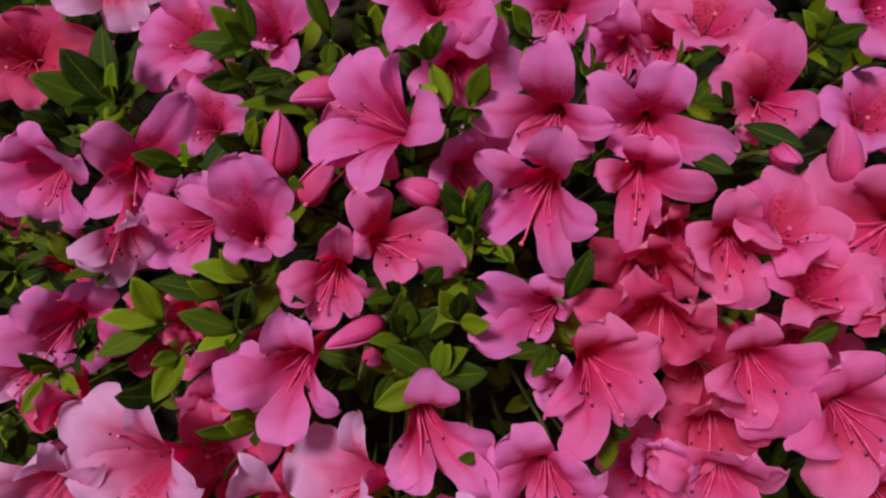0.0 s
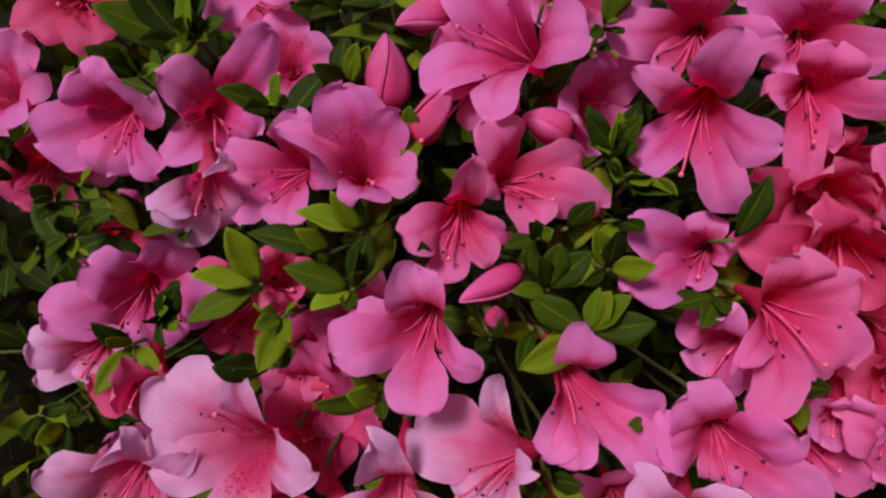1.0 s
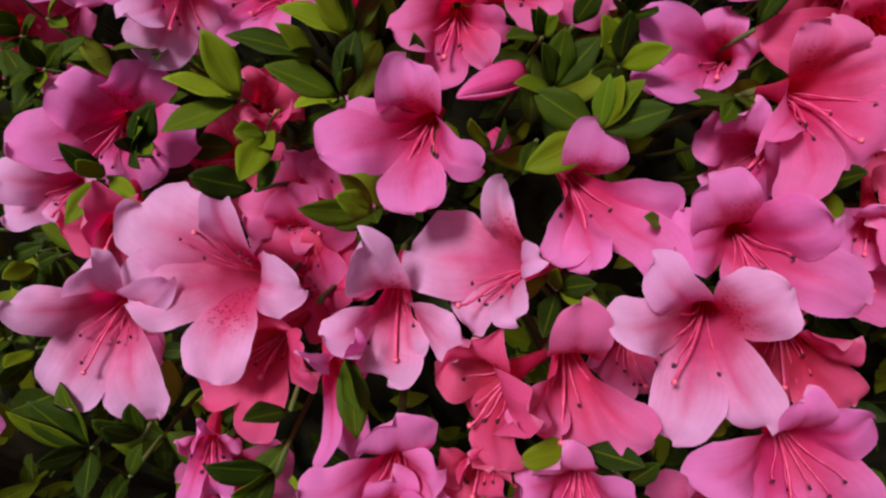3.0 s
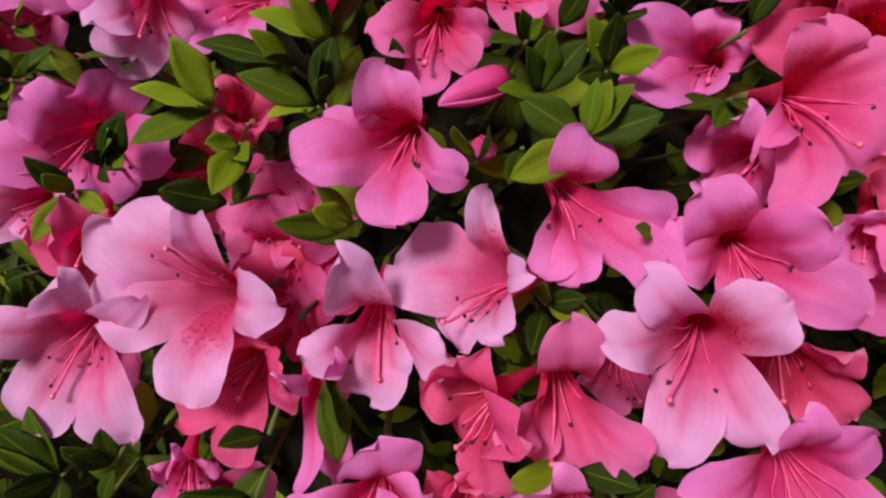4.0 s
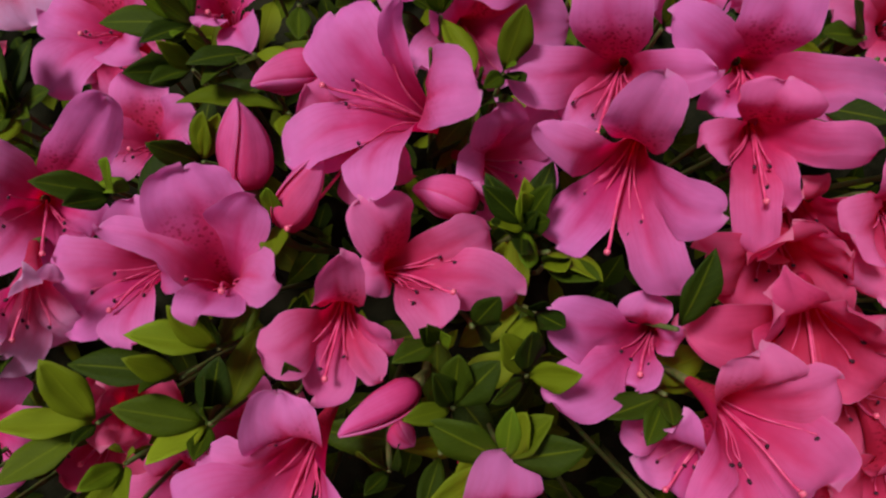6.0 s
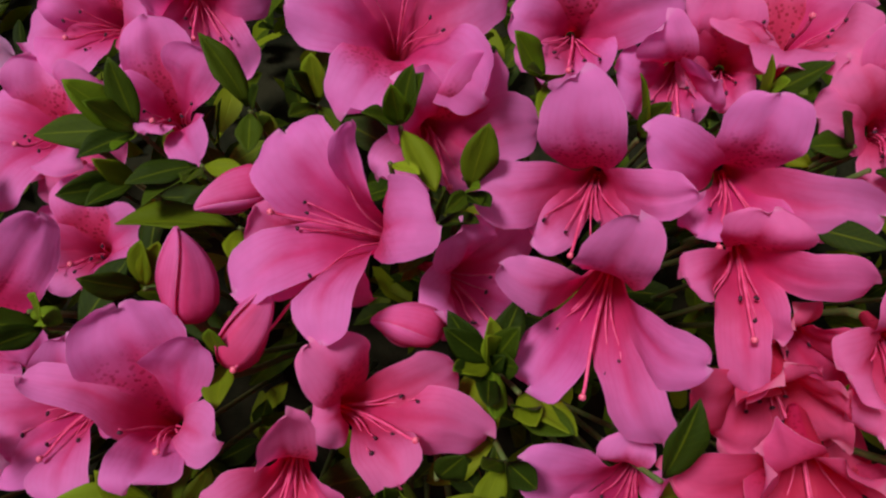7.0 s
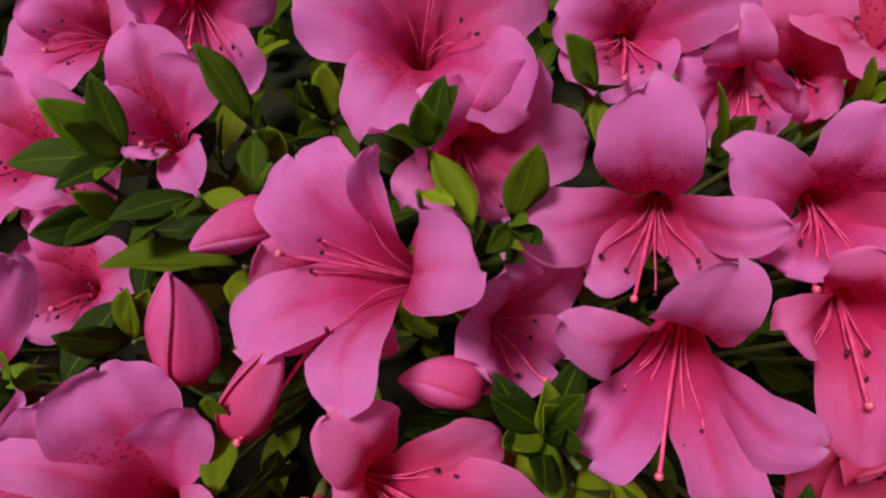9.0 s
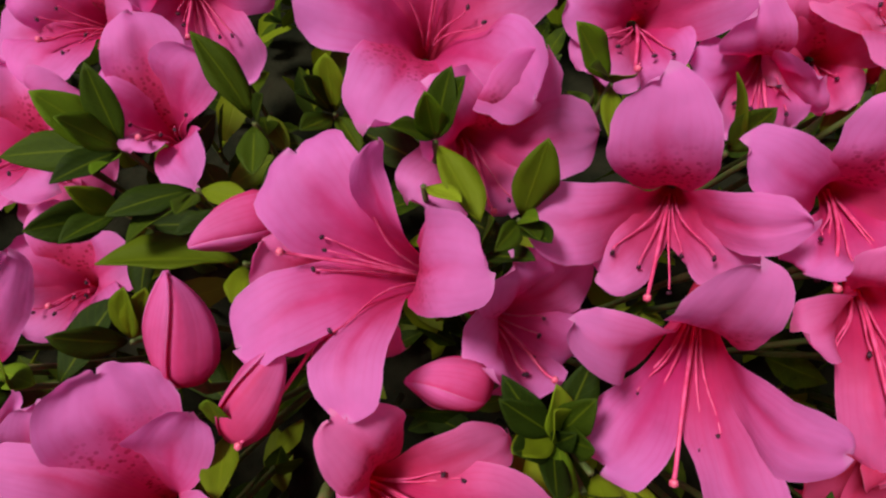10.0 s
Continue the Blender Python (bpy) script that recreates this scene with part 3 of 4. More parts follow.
azalea((0.0532, 0.3136, 0.8784), (-0.16, -0.91, 0.37), [(85, 23.9, 10.9, 10.7, -3), (18, 32.1, 13.1, 10.7, 0), (-57, 15.5, 9.7, 10.3, 3), (-144, 18.9, 11.0, 10.7, 2), (158, 21.7, 10.9, 10.7, -2)])
azalea((0.0849, 0.3049, 0.8673), (-0.48, -0.87, -0.12), [(99, 23.5, 13.6, 9.3, 6), (31, 15.7, 15.6, 9.3, -18), (-43, 15.1, 13.2, 9.3, -13), (-118, 15.7, 13.6, 9.3, 6), (164, 18.4, 14.6, 9.3, 18)])
azalea((0.1015, 0.3068, 0.8643), (-0.37, -0.85, 0.37), [(91, 23.4, 16.6, 9.4, -3), (51, 15.4, 15.2, 9.4, -3), (-59, 11.3, 15.7, 7.8, 2), (-158, 13.4, 16.4, 9.0, 2), (126, 26.8, 17.2, 9.4, -2)], "rose")
azalea((0.1158, 0.2986, 0.8711), (0.02, -0.29, 0.96), [(80, 27.6, 13.3, 11.9, -19), (6, 28.6, 11.7, 11.9, 23), (-62, 24.3, 14.7, 11.9, 34), (-130, 26.9, 12.3, 11.9, 3), (152, 26.0, 13.5, 11.9, -33)], "rose")
azalea((0.1370, 0.2737, 0.8542), (-0.20, -0.80, 0.56), [(84, 30.4, 16.0, 12.0, -13), (-33, 21.2, 14.1, 11.9, 10), (-91, 19.7, 16.4, 11.2, 15), (177, 25.1, 17.0, 10.3, -5), (127, 24.6, 15.6, 11.2, -14)], "rose")
azalea((0.1935, 0.3168, 0.8771), (0.04, -0.75, 0.66), [(64, 24.6, 13.6, 11.4, -13), (-18, 25.0, 16.2, 11.4, 15), (-94, 26.0, 15.9, 11.4, 21), (-166, 25.2, 17.5, 11.4, -8), (129, 24.3, 15.3, 11.4, -22)])
azalea((0.1774, 0.2633, 0.8465), (-0.04, -0.51, 0.86), [(38, 22.6, 14.8, 10.6, 3), (-43, 21.7, 14.3, 10.6, 22), (-112, 22.4, 17.4, 10.6, 14), (-180, 24.0, 15.8, 10.6, -20), (102, 20.5, 15.6, 10.6, -18)])
azalea((-0.0804, 0.3300, 0.8538), (0.05, -0.59, 0.81), [(94, 29.1, 23.5, 11.7, 6), (42, 21.0, 23.5, 9.9, 18), (-69, 25.4, 16.3, 8.8, -2), (-118, 13.9, 19.6, 6.3, -21), (147, 19.1, 19.0, 11.9, -9)])
azalea((-0.1011, 0.3657, 0.8780), (-0.31, -0.74, 0.60), [(56, 25.2, 15.5, 11.2, 25), (-8, 24.5, 15.9, 11.2, 6), (-102, 25.0, 22.6, 11.2, -27), (-153, 27.4, 17.4, 11.2, -17), (152, 19.3, 14.9, 11.2, 5)])
azalea((-0.0718, 0.3662, 0.8872), (0.34, -0.94, 0.02), [(72, 25.2, 12.2, 11.6, -6), (1, 24.7, 11.1, 11.6, -8), (-75, 31.0, 13.4, 11.6, 1), (-154, 22.3, 10.9, 11.6, 9), (138, 25.4, 12.4, 11.6, 4)])
azalea((-0.1214, 0.3371, 0.8515), (-0.30, -0.59, 0.75), [(113, 23.2, 14.2, 12.1, 24), (37, 28.4, 16.1, 12.1, 27), (-30, 27.9, 16.2, 12.1, -17), (-106, 33.1, 17.1, 12.1, -28), (-179, 25.8, 14.5, 12.1, -6)])
azalea((-0.1699, 0.3663, 0.8753), (0.31, -0.91, 0.28), [(-84, 26.6, 11.7, 12.0, -7), (-160, 29.9, 12.2, 12.0, -3), (131, 24.9, 11.6, 12.0, 5), (57, 27.7, 11.9, 12.0, 6), (-8, 27.0, 11.9, 12.0, -1)], "pale")
azalea((-0.2072, 0.3338, 0.8455), (0.26, -0.64, 0.72), [(71, 23.9, 10.3, 12.7, 9), (-2, 38.3, 12.2, 12.7, 14), (-88, 29.0, 12.9, 12.7, -6), (-147, 29.9, 11.3, 12.7, -15), (139, 27.7, 10.9, 12.7, -7)], "coral")
azalea((-0.1408, 0.2727, 0.8209), (0.49, -0.78, 0.39), [(44, 39.3, 13.8, 10.7, -8), (-47, 16.8, 8.1, 7.9, -2), (-109, 25.9, 10.5, 10.3, 6), (-154, 31.7, 17.2, 8.8, 8), (132, 26.5, 15.4, 11.5, 2)])
azalea((-0.1371, 0.2422, 0.8155), (0.22, -0.96, -0.18), [(41, 12.5, 7.6, 4.2, -17), (-79, 21.5, 12.9, 7.7, -19), (-133, 25.8, 17.8, 11.6, 14), (173, 19.0, 22.8, 7.2, 37), (73, 21.8, 20.8, 3.9, 5)], "pale")
azalea((-0.1709, 0.2683, 0.8249), (-0.27, -0.94, 0.19), [(115, 22.4, 14.1, 12.0, 24), (33, 24.4, 16.6, 12.1, 5), (-47, 28.1, 17.2, 8.2, -24), (-105, 24.8, 12.3, 12.1, -18), (-161, 38.2, 14.6, 15.0, 3)])
azalea((-0.2332, 0.3013, 0.8130), (-0.23, -0.57, 0.79), [(86, 26.9, 14.5, 11.4, 28), (19, 24.9, 17.8, 11.4, 27), (-50, 25.5, 15.0, 11.4, -24), (-128, 22.5, 14.8, 11.4, -25), (154, 25.2, 14.8, 11.4, 7)])
azalea((-0.0789, 0.2374, 0.8055), (0.07, -0.55, 0.83), [(97, 29.6, 28.3, 15.1, 13), (42, 21.4, 28.8, 8.8, 18), (-33, 20.4, 31.9, 7.4, -2), (-100, 18.2, 33.4, 9.6, -23), (150, 33.4, 25.3, 5.8, 0)])
azalea((-0.1009, 0.2535, 0.8046), (-0.45, -0.76, 0.47), [(88, 24.5, 19.1, 8.6, 41), (12, 21.9, 14.5, 7.7, 1), (-55, 21.6, 26.6, 8.5, -49), (-127, 27.2, 24.9, 8.7, -25), (-170, 26.6, 25.0, 11.5, 1)])
azalea((-0.0432, 0.2195, 0.8086), (-0.05, -0.99, 0.16), [(82, 26.4, 14.0, 7.8, 1), (-1, 16.0, 19.8, 5.6, -26), (-49, 16.3, 20.6, 6.4, -18), (-118, 21.7, 15.6, 8.3, 7), (180, 22.1, 18.1, 9.0, 22)], "rose")
azalea((-0.0301, 0.2341, 0.8081), (0.50, -0.63, 0.59), [(106, 24.2, 19.0, 10.5, -33), (-2, 24.7, 25.5, 7.8, 0), (-48, 31.1, 28.5, 9.5, 23), (-115, 18.9, 25.1, 8.9, 41), (162, 14.4, 11.0, 6.6, -9)], "rose")
azalea((0.0491, 0.2164, 0.7882), (-0.50, -0.74, 0.46), [(94, 16.2, 13.9, 7.5, 7), (20, 11.2, 9.9, 5.0, -5), (-75, 11.5, 22.6, 7.4, -9), (-130, 21.8, 41.4, 10.4, -1), (158, 23.7, 35.0, 9.9, 11)], "pink")
azalea((0.0554, 0.1852, 0.7923), (0.14, -0.89, 0.43), [(87, 21.0, 19.6, 10.5, -36), (23, 23.2, 21.0, 8.8, -27), (-46, 26.1, 22.5, 12.6, 11), (-116, 33.2, 27.5, 8.7, 37), (-153, 27.2, 25.8, 5.2, 38)], "rose")
azalea((0.0910, 0.2108, 0.8037), (-0.36, -0.93, -0.05), [(125, 25.9, 28.3, 11.6, 23), (56, 22.8, 26.8, 11.6, -24), (-19, 22.8, 23.2, 11.6, -23), (-100, 23.9, 24.6, 11.6, 6), (180, 33.5, 22.4, 11.6, 25)], "coral")
azalea((0.0972, 0.2475, 0.8172), (-0.18, -0.98, -0.07), [(99, 15.6, 21.7, 7.5, -3), (31, 16.1, 27.3, 9.2, -27), (-37, 19.4, 24.2, 9.2, -14), (-119, 18.5, 23.7, 9.2, 16), (179, 17.5, 29.2, 9.2, 28)], "coral")
azalea((0.0890, 0.2340, 0.8145), (-0.23, -0.96, -0.16), [(99, 22.8, 26.2, 10.6, 1), (37, 18.8, 24.2, 10.6, -29), (-37, 21.7, 22.9, 10.6, -19), (-125, 22.6, 23.4, 10.6, 19), (167, 24.8, 23.5, 10.6, 28)], "coral")
azalea((0.1155, 0.2217, 0.8219), (-0.26, -0.94, 0.24), [(98, 25.3, 14.4, 9.2, -5), (44, 17.1, 13.7, 10.6, -14), (-63, 25.3, 18.8, 11.0, -1), (-98, 21.4, 17.4, 10.9, 7), (-180, 15.3, 17.5, 10.2, 16)], "rose")
azalea((0.1314, 0.2179, 0.8234), (0.11, -0.29, 0.95), [(49, 27.8, 12.2, 11.6, -11), (-35, 27.0, 10.0, 12.6, 23), (-105, 22.2, 12.5, 11.2, 25), (-167, 23.7, 12.4, 11.2, -9), (113, 19.9, 11.0, 11.2, -26)], "rose")
azalea((0.1740, 0.2168, 0.8314), (-0.83, -0.52, 0.20), [(97, 26.8, 13.0, 12.2, 12), (29, 28.4, 12.5, 12.2, -7), (-39, 25.8, 10.1, 12.2, -15), (-116, 24.5, 9.2, 12.2, -3), (165, 34.7, 12.8, 11.7, 14)], "rose")
azalea((0.1433, 0.2011, 0.8050), (-0.01, -0.48, 0.88), [(81, 21.6, 16.6, 10.1, -13), (10, 25.5, 15.5, 12.7, 7), (-28, 17.6, 17.3, 9.8, 15), (-115, 15.8, 18.0, 10.6, 17), (165, 21.2, 14.6, 7.1, -15)], "rose")
azalea((0.1884, 0.1882, 0.8009), (-0.79, 0.19, 0.58), [(129, 17.1, 25.4, 9.5, 25), (47, 20.8, 24.5, 9.5, 20), (-14, 18.6, 27.5, 9.5, -29), (-89, 15.6, 23.9, 9.5, -25), (-158, 19.4, 24.5, 9.5, -1)], "coral")
azalea((0.1169, 0.1852, 0.7960), (-0.08, -0.99, 0.15), [(104, 23.7, 15.1, 10.4, -15), (20, 26.1, 18.3, 9.1, -39), (-59, 28.2, 25.5, 15.3, 0), (-96, 20.9, 21.2, 10.7, 22), (-171, 17.8, 24.2, 7.8, 50)], "rose")
azalea((0.1496, 0.1701, 0.7821), (0.07, -0.91, 0.40), [(110, 25.8, 16.1, 14.0, -26), (29, 22.6, 16.8, 12.6, -36), (-59, 27.9, 20.1, 15.0, 13), (-112, 32.2, 20.6, 12.5, 37), (-164, 27.9, 22.0, 7.7, 42)], "rose")
azalea((0.1133, 0.1892, 0.7621), (-0.23, -0.97, 0.08), [(107, 23.1, 25.6, 10.5, 0), (38, 22.3, 23.4, 10.5, -27), (-40, 20.6, 22.0, 10.5, -15), (-110, 21.9, 22.8, 10.5, 16), (174, 21.9, 24.0, 10.5, 28)], "coral")
azalea((0.1145, 0.1680, 0.7465), (-0.20, -0.98, 0.04), [(86, 26.2, 17.3, 11.3, -25), (29, 25.0, 12.9, 11.3, -25), (-46, 24.0, 15.0, 11.3, -2), (-117, 19.1, 13.0, 11.3, 23), (164, 28.6, 13.6, 11.3, 20)], "rose")
azalea((0.1667, 0.1455, 0.7568), (-0.14, -0.74, 0.65), [(113, 19.4, 13.8, 9.6, -12), (33, 17.8, 13.1, 9.6, -13), (-48, 17.9, 12.3, 9.6, 6), (-117, 19.8, 13.4, 9.6, 16), (169, 19.2, 14.9, 9.6, 6)], "rose")
azalea((-0.0531, 0.1990, 0.7811), (-0.26, -0.93, 0.27), [(102, 22.7, 15.2, 10.6, 22), (-14, 24.9, 31.6, 6.1, -36), (-71, 17.5, 44.7, 10.5, -28), (-168, 24.7, 38.8, 11.2, 23), (163, 23.3, 23.8, 6.9, 30)])
azalea((-0.0110, 0.1827, 0.7682), (0.21, -0.97, 0.13), [(70, 20.1, 6.3, 11.8, -27), (-6, 24.6, 32.1, 9.7, -36), (-39, 27.9, 43.6, 8.7, -19), (-122, 14.9, 39.3, 7.3, 36), (-146, 21.2, 30.5, 7.2, 43)])
azalea((-0.0236, 0.1560, 0.7512), (-0.75, -0.43, 0.50), [(124, 26.8, 16.0, 5.2, 43), (32, 22.9, 22.5, 4.5, -34), (-14, 22.4, 23.4, 6.3, -51), (-84, 24.1, 14.1, 9.1, -33), (-153, 34.2, 23.9, 15.3, 17)], "pale")
azalea((-0.0666, 0.1668, 0.7399), (-0.09, -1.00, 0.01), [(103, 34.7, 21.1, 9.7, 19), (17, 23.7, 33.9, 8.4, -50), (-51, 12.2, 27.4, 8.3, -29), (-100, 18.3, 30.2, 11.3, 0), (171, 21.9, 31.4, 8.0, 43)], "pale")
azalea((-0.1151, 0.1787, 0.7335), (-0.38, -0.69, 0.62), [(-74, 34.2, 27.1, 12.3, -35), (-147, 34.3, 31.0, 13.9, -10), (154, 39.5, 28.4, 17.0, 22), (102, 29.7, 29.1, 6.6, 35), (6, 31.2, 23.1, 10.9, -7)], "pale")
azalea((-0.1649, 0.1812, 0.7257), (-0.11, -0.97, 0.20), [(82, 28.8, 25.0, 10.0, 34), (35, 32.4, 20.4, 7.1, -9), (-58, 34.9, 31.5, 11.4, -38), (-126, 31.2, 30.5, 12.9, -6), (158, 30.5, 25.8, 9.0, 35)], "pale")
azalea((-0.1075, 0.1695, 0.7149), (-0.35, -0.88, 0.33), [(74, 12.8, 12.8, 6.4, 12), (6, 22.2, 24.7, 10.2, -25), (-83, 29.0, 29.0, 10.2, -17), (-137, 28.7, 24.3, 10.2, 1), (153, 10.6, 12.1, 6.4, 23)], "coral")
azalea((-0.0913, 0.1581, 0.7250), (0.37, -0.93, -0.02), [(82, 23.1, 26.1, 3.2, -32), (-24, 8.2, 16.9, 4.6, -39), (-102, 33.3, 28.7, 6.0, 17), (-136, 26.1, 35.4, 2.6, 35), (121, 26.7, 27.4, 3.1, 34)])
azalea((-0.1356, 0.1441, 0.6932), (0.05, -0.98, 0.17), [(85, 16.4, 16.5, 3.5, 31), (23, 11.5, 11.8, 4.6, -39), (-85, 18.6, 13.6, 8.1, -19), (-120, 22.5, 17.1, 3.6, 5), (133, 12.0, 13.4, 2.7, 46)])
azalea((-0.0696, 0.1265, 0.7011), (-0.05, -0.98, 0.19), [(86, 26.4, 13.7, 11.6, 3), (33, 17.1, 17.3, 8.2, -44), (-53, 20.0, 19.2, 9.7, -27), (-128, 21.0, 18.9, 10.5, 20), (172, 29.0, 21.4, 8.6, 43)])
azalea((-0.0740, 0.1185, 0.6836), (0.08, -0.86, 0.50), [(84, 17.1, 17.0, 8.8, -2), (19, 15.1, 15.5, 8.8, -17), (-60, 16.5, 15.4, 8.8, -8), (-136, 16.8, 15.3, 8.8, 11), (149, 15.3, 16.0, 8.8, 17)])
azalea((-0.0155, 0.1421, 0.7325), (-0.05, -1.00, -0.00), [(88, 31.7, 16.1, 8.9, -14), (-15, 22.7, 35.5, 8.1, -39), (-66, 25.1, 30.0, 11.1, -9), (-129, 17.2, 25.3, 7.0, 33), (169, 19.8, 33.5, 5.8, 61)], "rose")
azalea((0.0299, 0.1468, 0.7384), (-0.35, -0.84, 0.41), [(47, 26.3, 27.9, 11.7, -16), (-45, 29.0, 33.1, 8.8, -8), (-95, 29.5, 36.2, 11.3, 6), (171, 27.4, 38.5, 8.8, 20), (129, 28.1, 34.2, 7.5, 8)], "pale")
azalea((0.0407, 0.1609, 0.7567), (-0.21, -0.91, 0.34), [(126, 25.0, 17.2, 11.1, -2), (35, 23.8, 25.0, 11.1, -13), (-19, 34.5, 23.2, 11.1, -5), (-83, 15.0, 13.7, 7.5, 7), (-179, 21.1, 18.8, 11.1, 10)])
azalea((0.0617, 0.1564, 0.7236), (-0.31, -0.94, -0.13), [(116, 24.3, 19.9, 10.8, 7), (56, 25.9, 23.1, 10.8, -29), (-19, 25.3, 27.0, 10.8, -22), (-59, 22.9, 20.1, 10.8, -8), (-152, 16.3, 21.5, 10.8, 28)], "coral")
azalea((0.0454, 0.1149, 0.7191), (-0.07, -0.97, 0.22), [(100, 27.4, 19.5, 7.4, -18), (39, 23.6, 13.4, 9.7, -26), (-44, 29.8, 18.9, 12.6, -6), (-113, 33.9, 19.9, 12.6, 22), (-175, 32.3, 19.2, 8.5, 26)])
azalea((-0.0132, 0.1154, 0.7050), (-0.24, -0.97, 0.10), [(103, 20.8, 15.5, 10.0, 9), (23, 19.6, 17.3, 10.0, -31), (-48, 21.0, 14.3, 10.0, -18), (-111, 21.1, 14.4, 10.0, 13), (174, 17.7, 15.4, 10.0, 30)])
azalea((-0.0311, 0.1336, 0.7287), (-0.85, -0.53, 0.04), [(98, 20.8, 14.8, 10.8, 37), (29, 26.3, 14.1, 10.8, -30), (-42, 23.4, 19.1, 10.8, -34), (-95, 24.6, 12.0, 10.8, -22), (-172, 18.4, 13.9, 10.8, 26)], "coral")
azalea((-0.0413, 0.1252, 0.7029), (-0.32, -0.94, 0.06), [(103, 10.5, 14.8, 7.5, 38), (49, 12.0, 14.1, 7.6, -33), (-61, 11.0, 13.8, 7.6, -17), (-123, 16.7, 16.0, 7.6, 12), (170, 13.1, 14.3, 7.6, 31)], "coral")
azalea((-0.1670, 0.2259, 0.7710), (0.23, -0.93, 0.28), [(57, 26.5, 12.9, 12.0, -2), (-22, 27.1, 13.0, 12.0, -14), (-93, 23.5, 12.0, 12.0, -6), (178, 36.3, 15.1, 12.0, 13), (134, 23.5, 14.7, 12.0, 15)])
azalea((-0.1841, 0.2128, 0.7538), (-0.11, -0.95, 0.29), [(64, 13.7, 10.3, 7.5, 14), (-6, 14.7, 10.0, 7.5, -16), (-103, 11.0, 14.5, 7.6, -14), (-160, 23.0, 15.8, 8.9, 5), (159, 20.8, 18.9, 8.9, 17)], "pale")
azalea((-0.1637, 0.2035, 0.7513), (0.01, -0.90, -0.44), [(36, 20.6, 9.6, 10.3, -31), (-58, 15.4, 10.0, 10.2, -33), (-132, 24.4, 15.0, 10.3, 14), (170, 22.2, 14.0, 10.3, 36), (104, 22.4, 16.0, 10.3, 38)], "coral")
azalea((-0.1175, 0.2183, 0.7733), (0.66, -0.29, 0.69), [(34, 13.0, 12.1, 7.8, -14), (-34, 13.6, 14.0, 7.8, 7), (-126, 11.9, 14.1, 7.8, 24), (-180, 15.8, 15.2, 7.8, 8), (110, 11.6, 14.6, 7.8, -24)], "coral")
azalea((0.0938, 0.1786, 0.7516), (-0.32, -0.92, -0.22), [(99, 18.1, 15.5, 8.5, -16), (26, 15.2, 16.1, 8.5, -32), (-50, 17.5, 16.5, 8.5, -9), (-104, 12.4, 14.4, 8.4, 16), (157, 13.3, 16.0, 8.5, 37)])
azalea((0.0603, 0.1903, 0.7719), (-0.86, -0.48, -0.17), [(88, 22.1, 16.6, 9.7, 28), (20, 19.8, 17.2, 9.7, -36), (-59, 17.2, 16.2, 9.7, -26), (-136, 19.7, 14.9, 9.7, 12), (164, 17.5, 16.8, 9.7, 31)])
azalea((0.0035, 0.2698, 0.8225), (0.62, -0.77, 0.18), [(101, 23.4, 16.4, 10.7, -24), (29, 24.8, 16.0, 10.7, -26), (-51, 22.2, 15.0, 10.7, 3), (-119, 19.2, 14.5, 10.7, 26), (164, 22.1, 16.8, 10.7, 24)])
azalea((-0.1136, 0.3087, 0.8197), (-0.10, -0.61, 0.78), [(100, 23.9, 13.7, 10.5, 17), (16, 21.7, 11.0, 10.5, 13), (-50, 22.1, 11.5, 10.5, -13), (-134, 17.8, 12.5, 10.5, -17), (162, 22.9, 11.6, 10.5, 0)])
azalea((-0.0293, 0.2741, 0.8346), (-0.56, -0.69, 0.46), [(142, 16.7, 23.0, 9.3, 22), (-110, 14.4, 22.5, 7.8, -14), (-62, 23.7, 15.8, 7.8, -23), (-26, 20.9, 4, 8.0, -19), (66, 19.6, 4, 8.0, 14)], "rose", pistil=(-0.0569, 0.2337, 0.8278))
bud((-0.0687, 0.2514, 0.8319), (-0.0684, 0.2610, 0.8565), 0.0142)
bud((-0.0588, 0.2384, 0.8250), (-0.0451, 0.2495, 0.8429), 0.0118)
bud((-0.0465, 0.2825, 0.8564), (-0.0649, 0.2686, 0.8570), 0.0120)
bud((-0.0244, 0.1956, 0.7983), (-0.0455, 0.1829, 0.7968), 0.0090)
bud((0.1608, 0.2297, 0.8404), (0.1541, 0.2395, 0.8642), 0.0130)
bud((0.1336, 0.2427, 0.8480), (0.1402, 0.2317, 0.8497), 0.0080)
bud((-0.0015, 0.2450, 0.8232), (-0.0198, 0.2421, 0.8316), 0.0120)
bud((-0.0328, 0.2047, 0.7692), (-0.0274, 0.1974, 0.7698), 0.0072)
shoot((-0.0886, 0.3119, 0.8616), [(-0.0903, 0.3121, 0.8864), (-0.1040, 0.3077, 0.8826), (-0.0985, 0.3014, 0.8778), (-0.1141, 0.3017, 0.8711), (-0.0783, 0.3069, 0.8760), (-0.0799, 0.2981, 0.8588), (-0.1010, 0.2945, 0.8658), (-0.0917, 0.2953, 0.8631)], young=(1, 2, 4, 7))
shoot((-0.0513, 0.3063, 0.8674), [(-0.0581, 0.3083, 0.8926), (-0.0447, 0.2981, 0.8787), (-0.0512, 0.2881, 0.8613)])
shoot((-0.0305, 0.3107, 0.8648), [(-0.0369, 0.3021, 0.8801), (-0.0293, 0.3056, 0.8843), (-0.0390, 0.3000, 0.8763), (-0.0390, 0.2962, 0.8679), (-0.0242, 0.2954, 0.8628), (-0.0243, 0.3095, 0.8871)], young=(1,))
shoot((-0.0055, 0.2848, 0.8669), [(-0.0071, 0.2780, 0.8832), (-0.0017, 0.2805, 0.8866), (0.0018, 0.2795, 0.8852), (-0.0141, 0.2757, 0.8784), (0.0021, 0.2657, 0.8557)], young=(0,))
